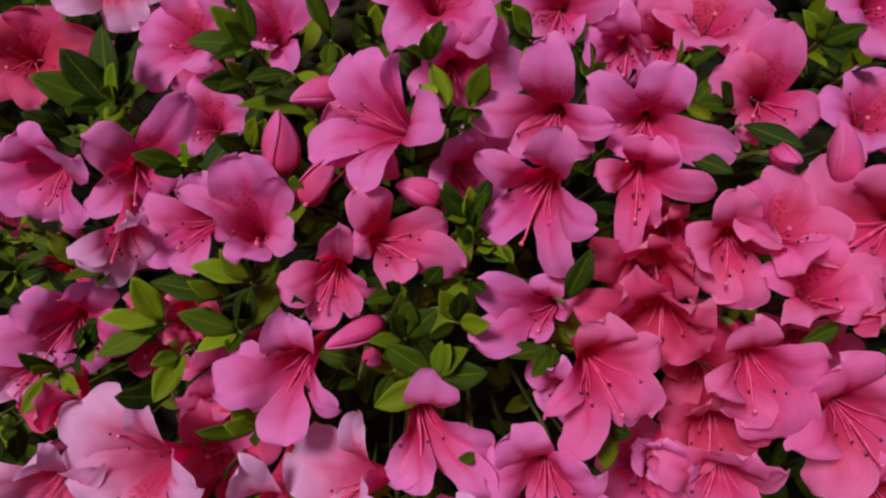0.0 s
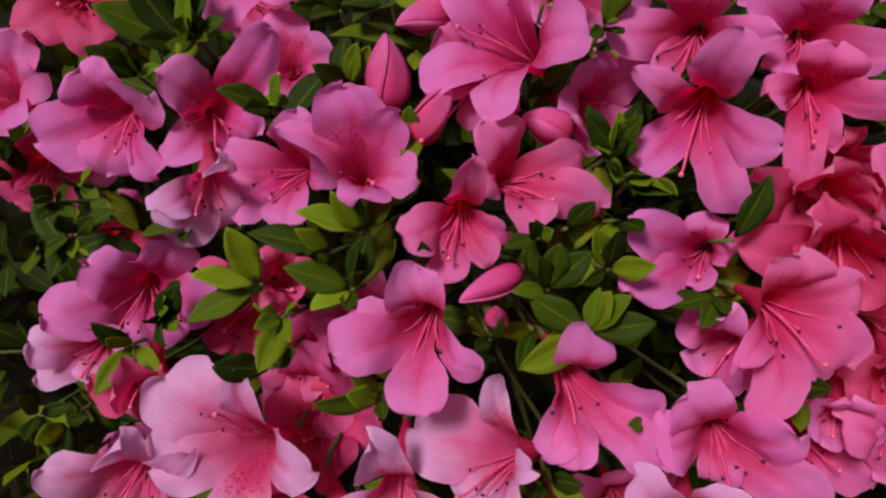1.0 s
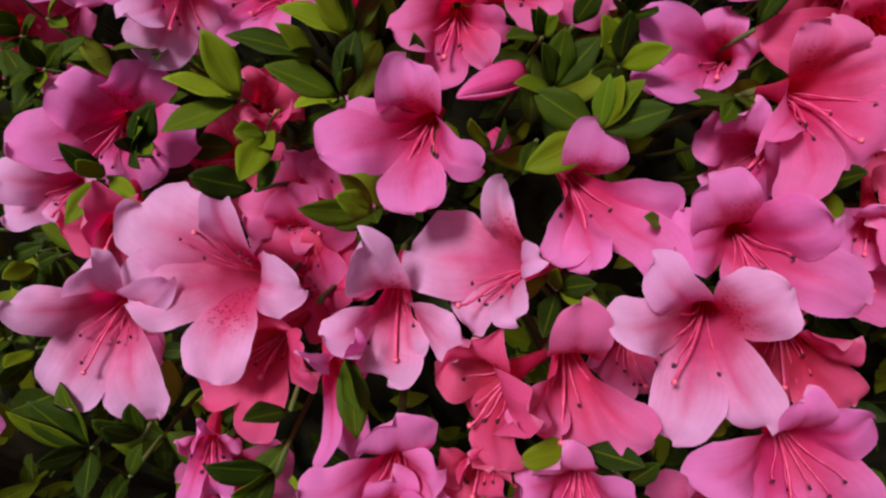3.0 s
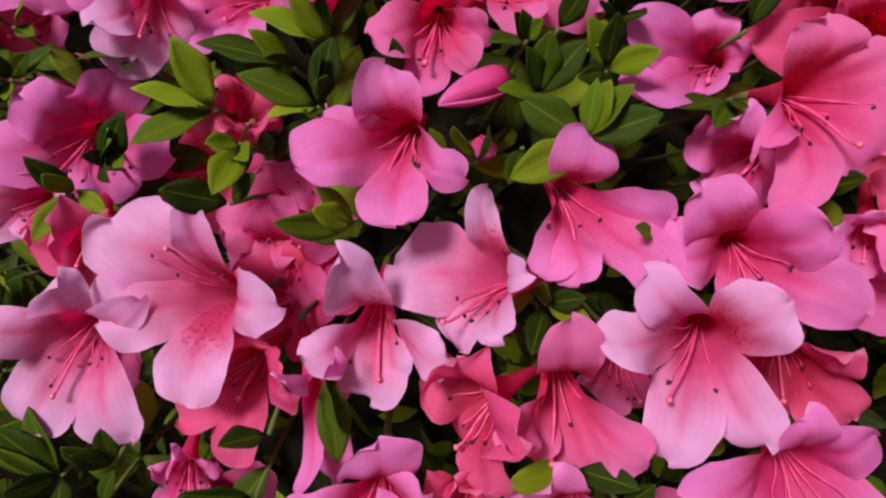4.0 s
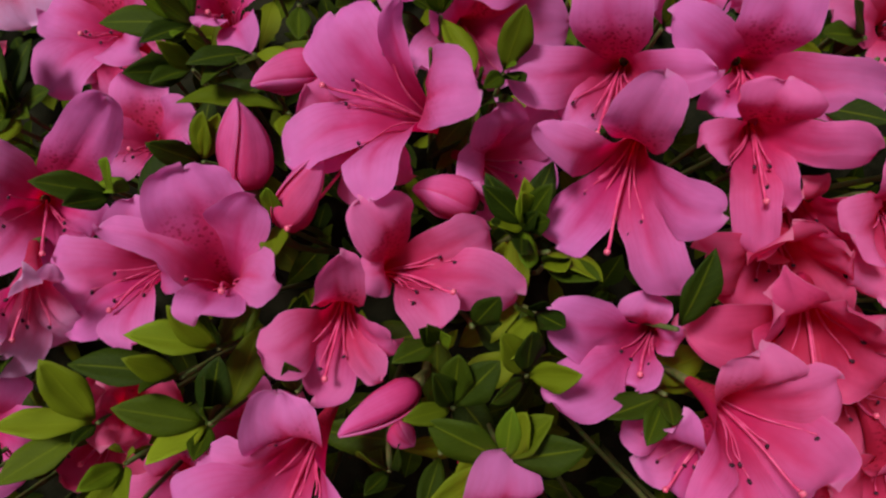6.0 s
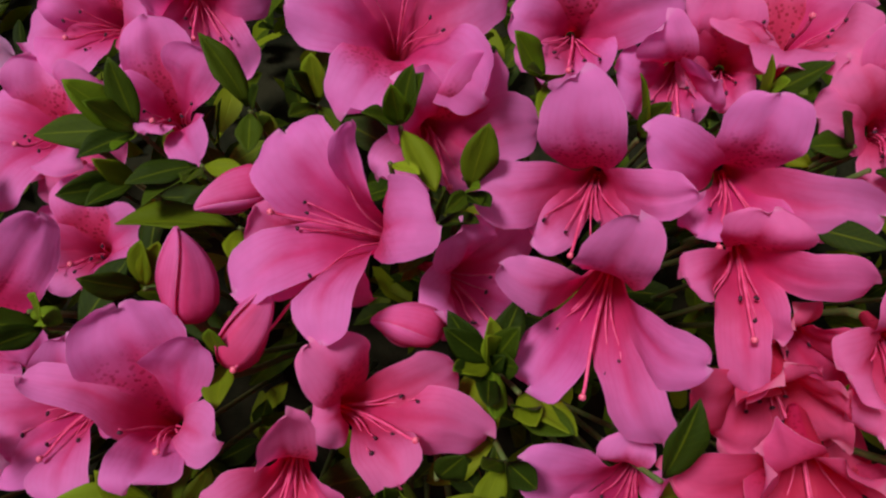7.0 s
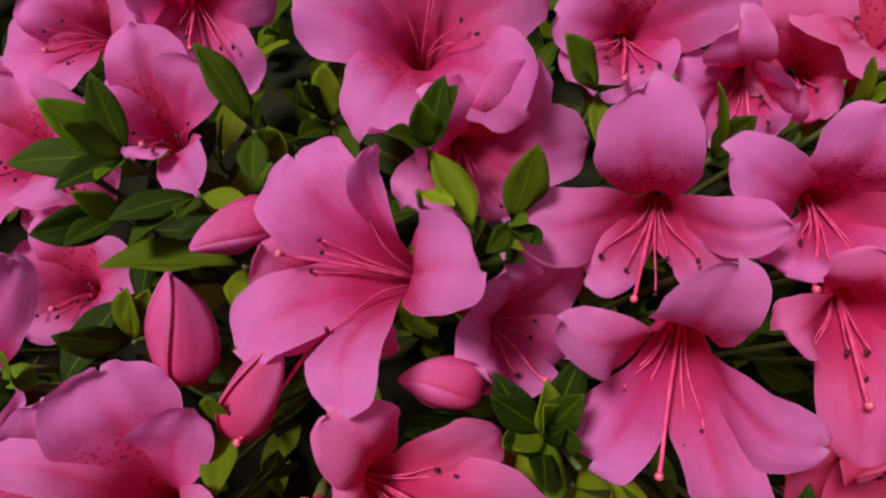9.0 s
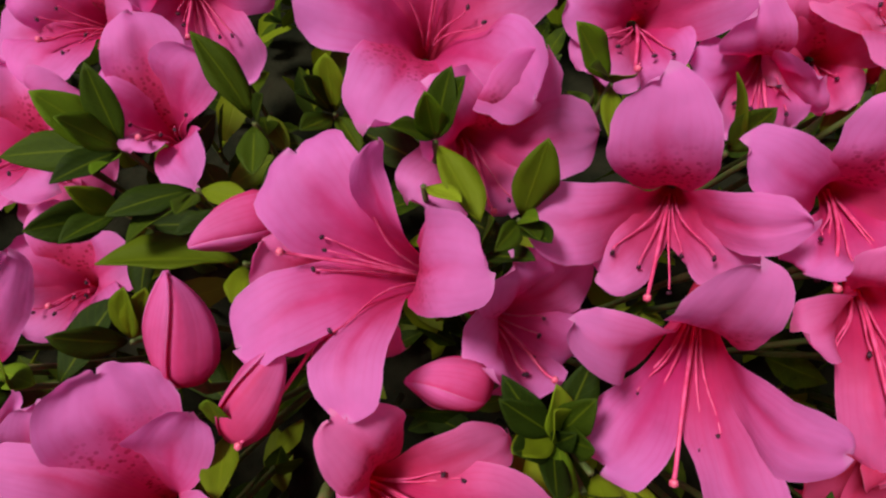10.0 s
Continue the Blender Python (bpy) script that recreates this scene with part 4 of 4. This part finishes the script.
shoot((-0.0098, 0.2765, 0.8601), [(-0.0023, 0.2631, 0.8640)], young=(0,), lower=0)
shoot((0.0109, 0.2646, 0.8551), [(0.0173, 0.2625, 0.8757), (0.0113, 0.2547, 0.8641), (0.0045, 0.2515, 0.8584), (0.0127, 0.2518, 0.8602), (0.0150, 0.2496, 0.8581)], young=(1,))
shoot((0.0386, 0.2897, 0.8738), [(0.0278, 0.2868, 0.8917), (0.0396, 0.2783, 0.8819), (0.0323, 0.2811, 0.8838), (0.0342, 0.2727, 0.8688)], young=(0,))
shoot((0.0609, 0.2709, 0.8621), [(0.0617, 0.2678, 0.8833), (0.0649, 0.2612, 0.8776)], lower=0)
shoot((0.0765, 0.2721, 0.8627), [(0.0783, 0.2601, 0.8734)], lower=0)
shoot((0.0988, 0.2777, 0.8661), [(0.0954, 0.2716, 0.8834), (0.0991, 0.2664, 0.8783), (0.1098, 0.2651, 0.8826), (0.0910, 0.2680, 0.8702)], young=(1,))
shoot((0.0097, 0.2254, 0.8245), [(0.0005, 0.2280, 0.8424), (0.0113, 0.2247, 0.8420), (-0.0002, 0.2175, 0.8341), (0.0115, 0.2180, 0.8357), (0.0066, 0.2093, 0.8287), (0.0186, 0.2275, 0.8440)], young=(1,))
shoot((0.0165, 0.2197, 0.8208), [(0.0266, 0.2021, 0.8259), (0.0174, 0.2037, 0.8262)], lower=0)
shoot((-0.0580, 0.2824, 0.8400), [(-0.0887, 0.2765, 0.8547), (-0.0587, 0.2663, 0.8414)], lower=0)
shoot((-0.0673, 0.2945, 0.8564), [(-0.0693, 0.2790, 0.8584), (-0.0818, 0.2761, 0.8556), (-0.0523, 0.2840, 0.8581), (-0.0835, 0.2801, 0.8642)])
shoot((-0.0883, 0.2951, 0.8525), [(-0.1048, 0.2793, 0.8600), (-0.0966, 0.2784, 0.8585), (-0.0925, 0.2844, 0.8663)])
shoot((-0.1193, 0.2654, 0.8305), [(-0.1066, 0.2566, 0.8328)], young=(0,), lower=0)
shoot((-0.0610, 0.2406, 0.8250), [(-0.0603, 0.2370, 0.8404), (-0.0597, 0.2213, 0.8259)], young=(0,), lower=0)
shoot((-0.0839, 0.2632, 0.8354), [(-0.0794, 0.2613, 0.8533), (-0.0749, 0.2629, 0.8522), (-0.0937, 0.2514, 0.8490)])
shoot((-0.1157, 0.2030, 0.7887), [(-0.1240, 0.2067, 0.8120), (-0.1347, 0.1935, 0.8032), (-0.1375, 0.1856, 0.7893), (-0.1158, 0.1904, 0.7963)], young=(1,))
shoot((-0.0789, 0.2117, 0.8044), [(-0.0941, 0.2198, 0.8265), (-0.0866, 0.2076, 0.8233), (-0.0661, 0.2138, 0.8221), (-0.0974, 0.2060, 0.8201), (-0.0776, 0.2077, 0.8213)], young=(3,))
shoot((-0.0896, 0.2067, 0.7995), [(-0.0965, 0.1989, 0.8154), (-0.1140, 0.2047, 0.8145), (-0.0956, 0.1953, 0.8107)])
shoot((-0.0822, 0.1963, 0.7911), [(-0.1022, 0.1920, 0.8066), (-0.0800, 0.1961, 0.8100), (-0.0777, 0.1924, 0.8050), (-0.0939, 0.1808, 0.7985), (-0.0826, 0.1805, 0.7951), (-0.0759, 0.2007, 0.8113)], young=(3,))
shoot((-0.1077, 0.1935, 0.7815), [(-0.1124, 0.1800, 0.7912), (-0.1009, 0.1888, 0.7928), (-0.1126, 0.1707, 0.7788), (-0.1026, 0.1786, 0.7845)], young=(0,))
shoot((-0.1562, 0.2067, 0.7732), [(-0.1456, 0.2078, 0.7877), (-0.1508, 0.2019, 0.7853), (-0.1519, 0.1887, 0.7743), (-0.1473, 0.1948, 0.7759)], young=(1,))
shoot((-0.1123, 0.1832, 0.7662), [(-0.1285, 0.1725, 0.7802), (-0.1021, 0.1816, 0.7781)], lower=0)
shoot((-0.0727, 0.1688, 0.7657), [(-0.0812, 0.1656, 0.7824), (-0.0819, 0.1596, 0.7788), (-0.0938, 0.1585, 0.7753), (-0.0715, 0.1559, 0.7729)], young=(1,))
shoot((-0.0151, 0.1900, 0.7939), [(-0.0031, 0.1885, 0.8115), (-0.0195, 0.1880, 0.8107), (-0.0262, 0.1812, 0.8032), (-0.0125, 0.1911, 0.8139)])
shoot((-0.0170, 0.2049, 0.8048), [(-0.0291, 0.1938, 0.8116), (-0.0190, 0.1978, 0.8166), (-0.0133, 0.1962, 0.8154), (-0.0219, 0.1981, 0.8168)], young=(2,))
shoot((-0.0023, 0.1780, 0.7851), [(-0.0019, 0.1776, 0.8032), (0.0157, 0.1699, 0.7971), (-0.0224, 0.1819, 0.7983), (0.0089, 0.1767, 0.8031), (-0.0263, 0.1674, 0.7800), (0.0030, 0.1781, 0.8040)], young=(0,))
shoot((0.0058, 0.1946, 0.7986), [(0.0175, 0.1831, 0.8095), (0.0066, 0.1931, 0.8174), (-0.0005, 0.1935, 0.8161), (-0.0050, 0.1826, 0.8030)])
shoot((0.0110, 0.2263, 0.8257), [(-0.0010, 0.2238, 0.8421), (0.0089, 0.2202, 0.8415), (0.0154, 0.2195, 0.8429), (-0.0004, 0.2178, 0.8335), (0.0083, 0.2094, 0.8237), (0.0156, 0.2150, 0.8353)], young=(1, 4))
shoot((0.0144, 0.2173, 0.8178), [(0.0267, 0.2016, 0.8234), (0.0180, 0.2075, 0.8292)], lower=0)
shoot((0.0105, 0.2082, 0.8091), [(0.0158, 0.1942, 0.8155), (0.0036, 0.2000, 0.8180), (0.0109, 0.2001, 0.8208), (0.0011, 0.1926, 0.8090)])
shoot((0.0475, 0.1972, 0.8076), [(0.0555, 0.1988, 0.8309)], lower=0)
shoot((0.0374, 0.2351, 0.8256), [(0.0378, 0.2177, 0.8245)], lower=0)
shoot((0.0645, 0.1649, 0.7710), [(0.0695, 0.1516, 0.7834), (0.0590, 0.1450, 0.7714)], lower=0)
shoot((-0.0344, 0.1864, 0.7741), [(-0.0405, 0.1749, 0.7819), (-0.0410, 0.1838, 0.7898), (-0.0305, 0.1833, 0.7888)])
shoot((-0.0196, 0.1879, 0.7774), [(-0.0262, 0.1689, 0.7779), (-0.0171, 0.1697, 0.7802)], lower=0)
shoot((0.0449, 0.1911, 0.7883), [(0.0249, 0.1839, 0.7893), (0.0346, 0.1755, 0.7882), (0.0419, 0.1777, 0.7935)])
shoot((-0.0572, 0.1997, 0.7965), [(-0.0573, 0.1955, 0.8120)], lower=0)
shoot((-0.0072, 0.2070, 0.8071), [(-0.0009, 0.2005, 0.8222)], lower=0)
shoot((0.0019, 0.2683, 0.8429), [(-0.0106, 0.2537, 0.8373), (0.0117, 0.2557, 0.8522), (0.0055, 0.2599, 0.8595)])
shoot((-0.1476, 0.2928, 0.8454), [(-0.1493, 0.2801, 0.8559), (-0.1427, 0.2845, 0.8591), (-0.1396, 0.2821, 0.8471), (-0.1497, 0.2746, 0.8417), (-0.1547, 0.2743, 0.8460), (-0.1334, 0.2871, 0.8539)], young=(0,))
shoot((-0.1133, 0.2599, 0.8283), [(-0.1280, 0.2489, 0.8432), (-0.1090, 0.2537, 0.8450), (-0.1217, 0.2443, 0.8356)], young=(1,))
shoot((-0.1676, 0.2003, 0.7631), [(-0.1935, 0.1889, 0.7742), (-0.1739, 0.1915, 0.7808), (-0.1755, 0.1797, 0.7606), (-0.1543, 0.1885, 0.7609), (-0.1697, 0.1897, 0.7760)])
shoot((-0.1577, 0.2033, 0.7696), [(-0.1459, 0.2048, 0.7881), (-0.1557, 0.1951, 0.7827), (-0.1503, 0.1981, 0.7838)], young=(2,))
shoot((-0.0180, 0.1456, 0.7503), [(-0.0251, 0.1276, 0.7487), (-0.0094, 0.1314, 0.7579), (-0.0105, 0.1354, 0.7617), (-0.0200, 0.1401, 0.7637)])
shoot((-0.0837, 0.1406, 0.7333), [(-0.0811, 0.1194, 0.7297), (-0.0915, 0.1326, 0.7459), (-0.0800, 0.1181, 0.7195)])
shoot((-0.1027, 0.1312, 0.7170), [(-0.1133, 0.1200, 0.7283)], lower=0)
shoot((-0.0131, 0.1127, 0.7159), [(-0.0327, 0.1056, 0.7212), (-0.0000, 0.0999, 0.7259)], lower=0)
shoot((-0.1762, 0.1379, 0.6932), [(-0.1917, 0.1415, 0.7142), (-0.1846, 0.1237, 0.7053), (-0.1713, 0.1183, 0.6934), (-0.1839, 0.1465, 0.7158), (-0.1987, 0.1390, 0.7122)])
shoot((-0.1563, 0.1358, 0.7003), [(-0.1545, 0.1371, 0.7188), (-0.1650, 0.1315, 0.7186), (-0.1418, 0.1245, 0.7026), (-0.1615, 0.1281, 0.7157)])
shoot((-0.1617, 0.1289, 0.6886), [(-0.1607, 0.1171, 0.6974), (-0.1554, 0.1293, 0.7032), (-0.1472, 0.1236, 0.6952)])
shoot((-0.1087, 0.1204, 0.7005), [(-0.1268, 0.1139, 0.7142), (-0.1182, 0.1063, 0.7100), (-0.1143, 0.1016, 0.7053)], young=(1,))
shoot((-0.0011, 0.1041, 0.7089), [(0.0049, 0.1002, 0.7249), (-0.0036, 0.0935, 0.7174), (-0.0098, 0.0920, 0.7149)])
shoot((-0.1956, 0.1846, 0.7379), [(-0.1975, 0.1698, 0.7457), (-0.1847, 0.1797, 0.7461), (-0.1926, 0.1660, 0.7362)])
shoot((-0.1968, 0.1651, 0.7159), [(-0.1984, 0.1488, 0.7228), (-0.1830, 0.1633, 0.7249), (-0.1957, 0.1627, 0.7345)])
shoot((-0.1952, 0.2381, 0.7868), [(-0.1930, 0.2295, 0.8027), (-0.1828, 0.2335, 0.7985), (-0.1769, 0.2386, 0.7982), (-0.1917, 0.2241, 0.7866), (-0.1994, 0.2185, 0.7813), (-0.1997, 0.2215, 0.7924)])
shoot((-0.1454, 0.2296, 0.7960), [(-0.1571, 0.2146, 0.8047), (-0.1447, 0.2164, 0.7995)], lower=0)
shoot((0.0143, 0.1547, 0.7659), [(0.0059, 0.1479, 0.7751)], young=(0,), lower=0)
shoot((0.0287, 0.1112, 0.7071), [(0.0211, 0.0991, 0.7126)], lower=0)
shoot((0.0310, 0.1207, 0.7185), [(0.0224, 0.1091, 0.7232)], lower=0)
shoot((-0.1516, 0.2885, 0.8430), [(-0.1678, 0.2914, 0.8704), (-0.1546, 0.3008, 0.8767), (-0.1432, 0.3029, 0.8666), (-0.1794, 0.2803, 0.8624), (-0.1628, 0.2725, 0.8516), (-0.1473, 0.2820, 0.8575), (-0.1445, 0.2902, 0.8643)], young=(5, 6))
shoot((-0.1690, 0.2789, 0.8338), [(-0.1762, 0.2658, 0.8471), (-0.1680, 0.2713, 0.8496), (-0.1587, 0.2726, 0.8418), (-0.1809, 0.2686, 0.8511)], young=(2,))
shoot((0.1613, 0.2863, 0.8739), [(0.1501, 0.2836, 0.8897), (0.1532, 0.2800, 0.8864), (0.1451, 0.2874, 0.8882), (0.1691, 0.2731, 0.8880), (0.1633, 0.2689, 0.8743), (0.1573, 0.2798, 0.8912)], young=(0, 5))
shoot((0.1706, 0.2740, 0.8668), [(0.1747, 0.2600, 0.8784), (0.1614, 0.2621, 0.8651)], lower=0)
shoot((0.1213, 0.2613, 0.8578), [(0.1043, 0.2557, 0.8634), (0.1107, 0.2571, 0.8714), (0.1223, 0.2524, 0.8725), (0.1278, 0.2451, 0.8641), (0.1224, 0.2462, 0.8610)], young=(3,))
shoot((0.1226, 0.2545, 0.8537), [(0.1427, 0.2374, 0.8534)], lower=0)
shoot((0.0992, 0.2432, 0.8458), [(0.1099, 0.2261, 0.8503)], lower=0)
shoot((0.1517, 0.1863, 0.8075), [(0.1346, 0.1767, 0.8054)], lower=0)
azalea((-0.0826, 0.2320, 0.7468), (0.01, -0.97, 0.23), [(100, 25.1, 9.7, 11.0, 6), (41, 24.3, 9.7, 11.0, -9), (-38, 24.7, 9.8, 11.0, -12), (-115, 20.2, 11.9, 11.0, 3), (-169, 23.8, 12.2, 11.0, 12)], "rose")
azalea((-0.1066, 0.2246, 0.7307), (0.08, -0.88, 0.46), [(106, 20.7, 9.8, 10.6, 5), (25, 22.9, 13.4, 10.6, -5), (-53, 22.9, 11.7, 10.6, -7), (-119, 21.6, 10.1, 10.6, 0), (176, 23.1, 10.1, 10.6, 7)], "rose")
azalea((-0.1012, 0.2005, 0.7077), (-0.00, -0.40, 0.92), [(68, 24.9, 9.6, 11.5, 10), (-3, 23.5, 9.0, 11.5, 15), (-75, 25.5, 15.1, 11.5, -2), (-133, 27.4, 13.4, 11.5, -15), (149, 25.7, 11.5, 11.5, -10)], "coral")
azalea((-0.1402, 0.1600, 0.6496), (0.35, -0.93, 0.10), [(114, 27.3, 14.0, 11.3, 18), (22, 23.4, 14.6, 11.3, -27), (-50, 23.9, 15.0, 11.3, -18), (-128, 25.1, 11.0, 11.3, 16), (148, 24.4, 13.8, 11.3, 27)], "rose")
azalea((0.0155, 0.1715, 0.7016), (0.13, -0.97, 0.23), [(83, 23.2, 10.4, 11.0, -18), (19, 27.7, 11.6, 11.0, -22), (-57, 22.1, 11.6, 11.0, 0), (-129, 23.4, 11.0, 11.0, 21), (155, 22.2, 12.9, 11.0, 17)], "rose")
azalea((0.0882, 0.1786, 0.7229), (-0.08, -0.62, 0.78), [(105, 23.1, 11.1, 11.0, -15), (15, 22.9, 10.4, 11.0, 3), (-42, 25.3, 12.9, 11.0, 14), (-121, 22.0, 13.6, 11.0, 11), (161, 24.3, 9.3, 11.0, -12)], "rose")
azalea((0.1617, 0.2193, 0.7675), (-0.29, -0.96, -0.06), [(83, 25.7, 14.2, 11.7, -20), (12, 24.5, 13.0, 11.7, -27), (-64, 28.0, 12.6, 11.7, -4), (-124, 28.1, 11.4, 11.7, 22), (168, 24.3, 11.7, 11.7, 26)], "rose")
azalea((0.1153, 0.2107, 0.7585), (-0.05, -0.57, 0.82), [(101, 24.8, 10.0, 11.3, -9), (29, 22.4, 9.9, 11.3, -1), (-36, 25.8, 12.8, 11.3, 8), (-116, 26.9, 9.7, 11.3, 7), (-171, 23.9, 13.9, 11.3, -3)], "coral")
azalea((-0.1458, 0.3731, 0.8328), (0.48, -0.77, 0.42), [(109, 26.6, 12.0, 11.6, -1), (37, 24.2, 12.4, 11.6, 0), (-44, 27.2, 12.4, 11.6, 1), (-100, 25.3, 14.7, 11.6, 1), (-175, 24.9, 14.6, 11.6, -1)], "rose")
azalea((-0.2105, 0.3183, 0.7826), (-0.55, -0.80, 0.25), [(70, 23.8, 11.6, 10.8, 33), (1, 21.8, 11.7, 10.8, -26), (-68, 20.8, 9.1, 10.8, -33), (-146, 22.2, 12.4, 10.8, -7), (153, 26.4, 8.8, 10.8, 28)], "rose")
azalea((-0.1355, 0.2430, 0.7423), (-0.00, -0.80, 0.61), [(70, 23.8, 9.8, 11.2, 8), (1, 25.4, 12.2, 11.2, 1), (-78, 24.4, 11.4, 11.2, -8), (-142, 23.4, 10.5, 11.2, -6), (141, 24.3, 12.9, 11.2, 5)], "coral")
azalea((-0.1044, 0.2146, 0.7203), (-0.35, -0.89, 0.28), [(101, 26.0, 10.5, 11.4, 19), (43, 26.1, 12.5, 11.4, 1), (-36, 27.5, 11.0, 11.4, -20), (-110, 22.8, 13.0, 11.4, -10), (-170, 23.5, 11.8, 11.4, 10)], "rose")
azalea((-0.2008, 0.2800, 0.7519), (0.43, -0.83, 0.36), [(77, 23.9, 10.1, 10.9, -1), (-10, 24.8, 10.9, 10.9, -8), (-70, 24.9, 12.7, 10.9, -3), (-133, 21.4, 11.1, 10.9, 5), (156, 21.6, 12.7, 10.9, 8)], "rose")
azalea((-0.0132, 0.1329, 0.6540), (-0.20, -0.96, 0.22), [(117, 27.8, 14.4, 11.3, 16), (40, 22.8, 10.8, 11.3, -23), (-31, 23.5, 10.3, 11.3, -22), (-120, 23.5, 15.6, 11.3, 14), (-174, 26.1, 15.1, 11.3, 26)], "rose")
azalea((0.0467, 0.1284, 0.6617), (-0.12, -0.92, 0.37), [(119, 23.7, 12.8, 11.6, 0), (47, 28.4, 10.0, 11.6, -21), (-33, 23.2, 11.6, 11.6, -11), (-87, 23.9, 15.0, 11.6, 9), (177, 28.6, 9.8, 11.6, 20)], "rose")
azalea((-0.1808, 0.2100, 0.6822), (-0.30, -0.81, 0.50), [(102, 19.2, 15.0, 10.2, 25), (27, 20.1, 17.8, 10.2, 0), (-24, 21.9, 15.4, 10.2, -22), (-117, 19.1, 17.5, 10.2, -13), (-176, 23.5, 15.7, 10.2, 9)], "rose")
shoot((-0.2059, 0.2513, 0.7945), [(-0.2061, 0.2411, 0.8088), (-0.2052, 0.2356, 0.7958), (-0.1940, 0.2461, 0.8035), (-0.1940, 0.2407, 0.7924), (-0.2056, 0.2390, 0.8031)], young=(4,))
shoot((-0.2122, 0.2374, 0.7807), [(-0.2095, 0.2287, 0.7930), (-0.2095, 0.2215, 0.7807), (-0.2003, 0.2330, 0.7900), (-0.2001, 0.2269, 0.7792)])
shoot((-0.1947, 0.2530, 0.8002), [(-0.1950, 0.2419, 0.8122), (-0.1836, 0.2474, 0.8102), (-0.1827, 0.2431, 0.7999)])
shoot((-0.2073, 0.1888, 0.7380), [(-0.2062, 0.1836, 0.7542), (-0.2049, 0.1734, 0.7422), (-0.1930, 0.1861, 0.7454), (-0.1961, 0.1738, 0.7353)])
shoot((-0.2082, 0.1697, 0.7163), [(-0.2075, 0.1661, 0.7331), (-0.2038, 0.1527, 0.7190), (-0.1925, 0.1667, 0.7221), (-0.2056, 0.1567, 0.7234)])
azalea((-0.2423, 0.3154, 0.7728), (0.07, -0.99, 0.07), [(77, 25.4, 11.7, 11.2, 14), (14, 26.4, 12.6, 11.2, -13), (-65, 23.8, 10.3, 11.2, -19), (-138, 22.9, 13.1, 11.2, 1), (152, 23.4, 9.4, 11.2, 19)], "coral")

# ---- the rest of the bush, round about: the same kinds, more loosely strewn ----
rng = np.random.RandomState(11)
flowers = [o for o in scene.objects if o.name.startswith("azalea_flower") and o.parent is None][:40]
shoots = [o for o in scene.objects if o.name.startswith("leaf_shoot") and o.parent is None][:30]
made = []
while len(made) < 150:
    x, a = rng.uniform(-0.85, 0.85), rng.uniform(-25, 190)
    if abs(x) < 0.25 and 13 < a < 70:
        continue
    p, n = on_bush(x, a)
    if p.z < 0.1 or any((p - q).length < 0.042 for q in made):
        continue
    made.append(p)
    source = flowers[rng.randint(len(flowers))] if len(made) % 5 < 4 else shoots[rng.randint(len(shoots))]
    turn = frame_of(n + Vector(rng.normal(0, 0.3, 3)) + Vector((0, -0.2, 0)))
    copy_thing(source, Matrix.Translation(p) @ turn)
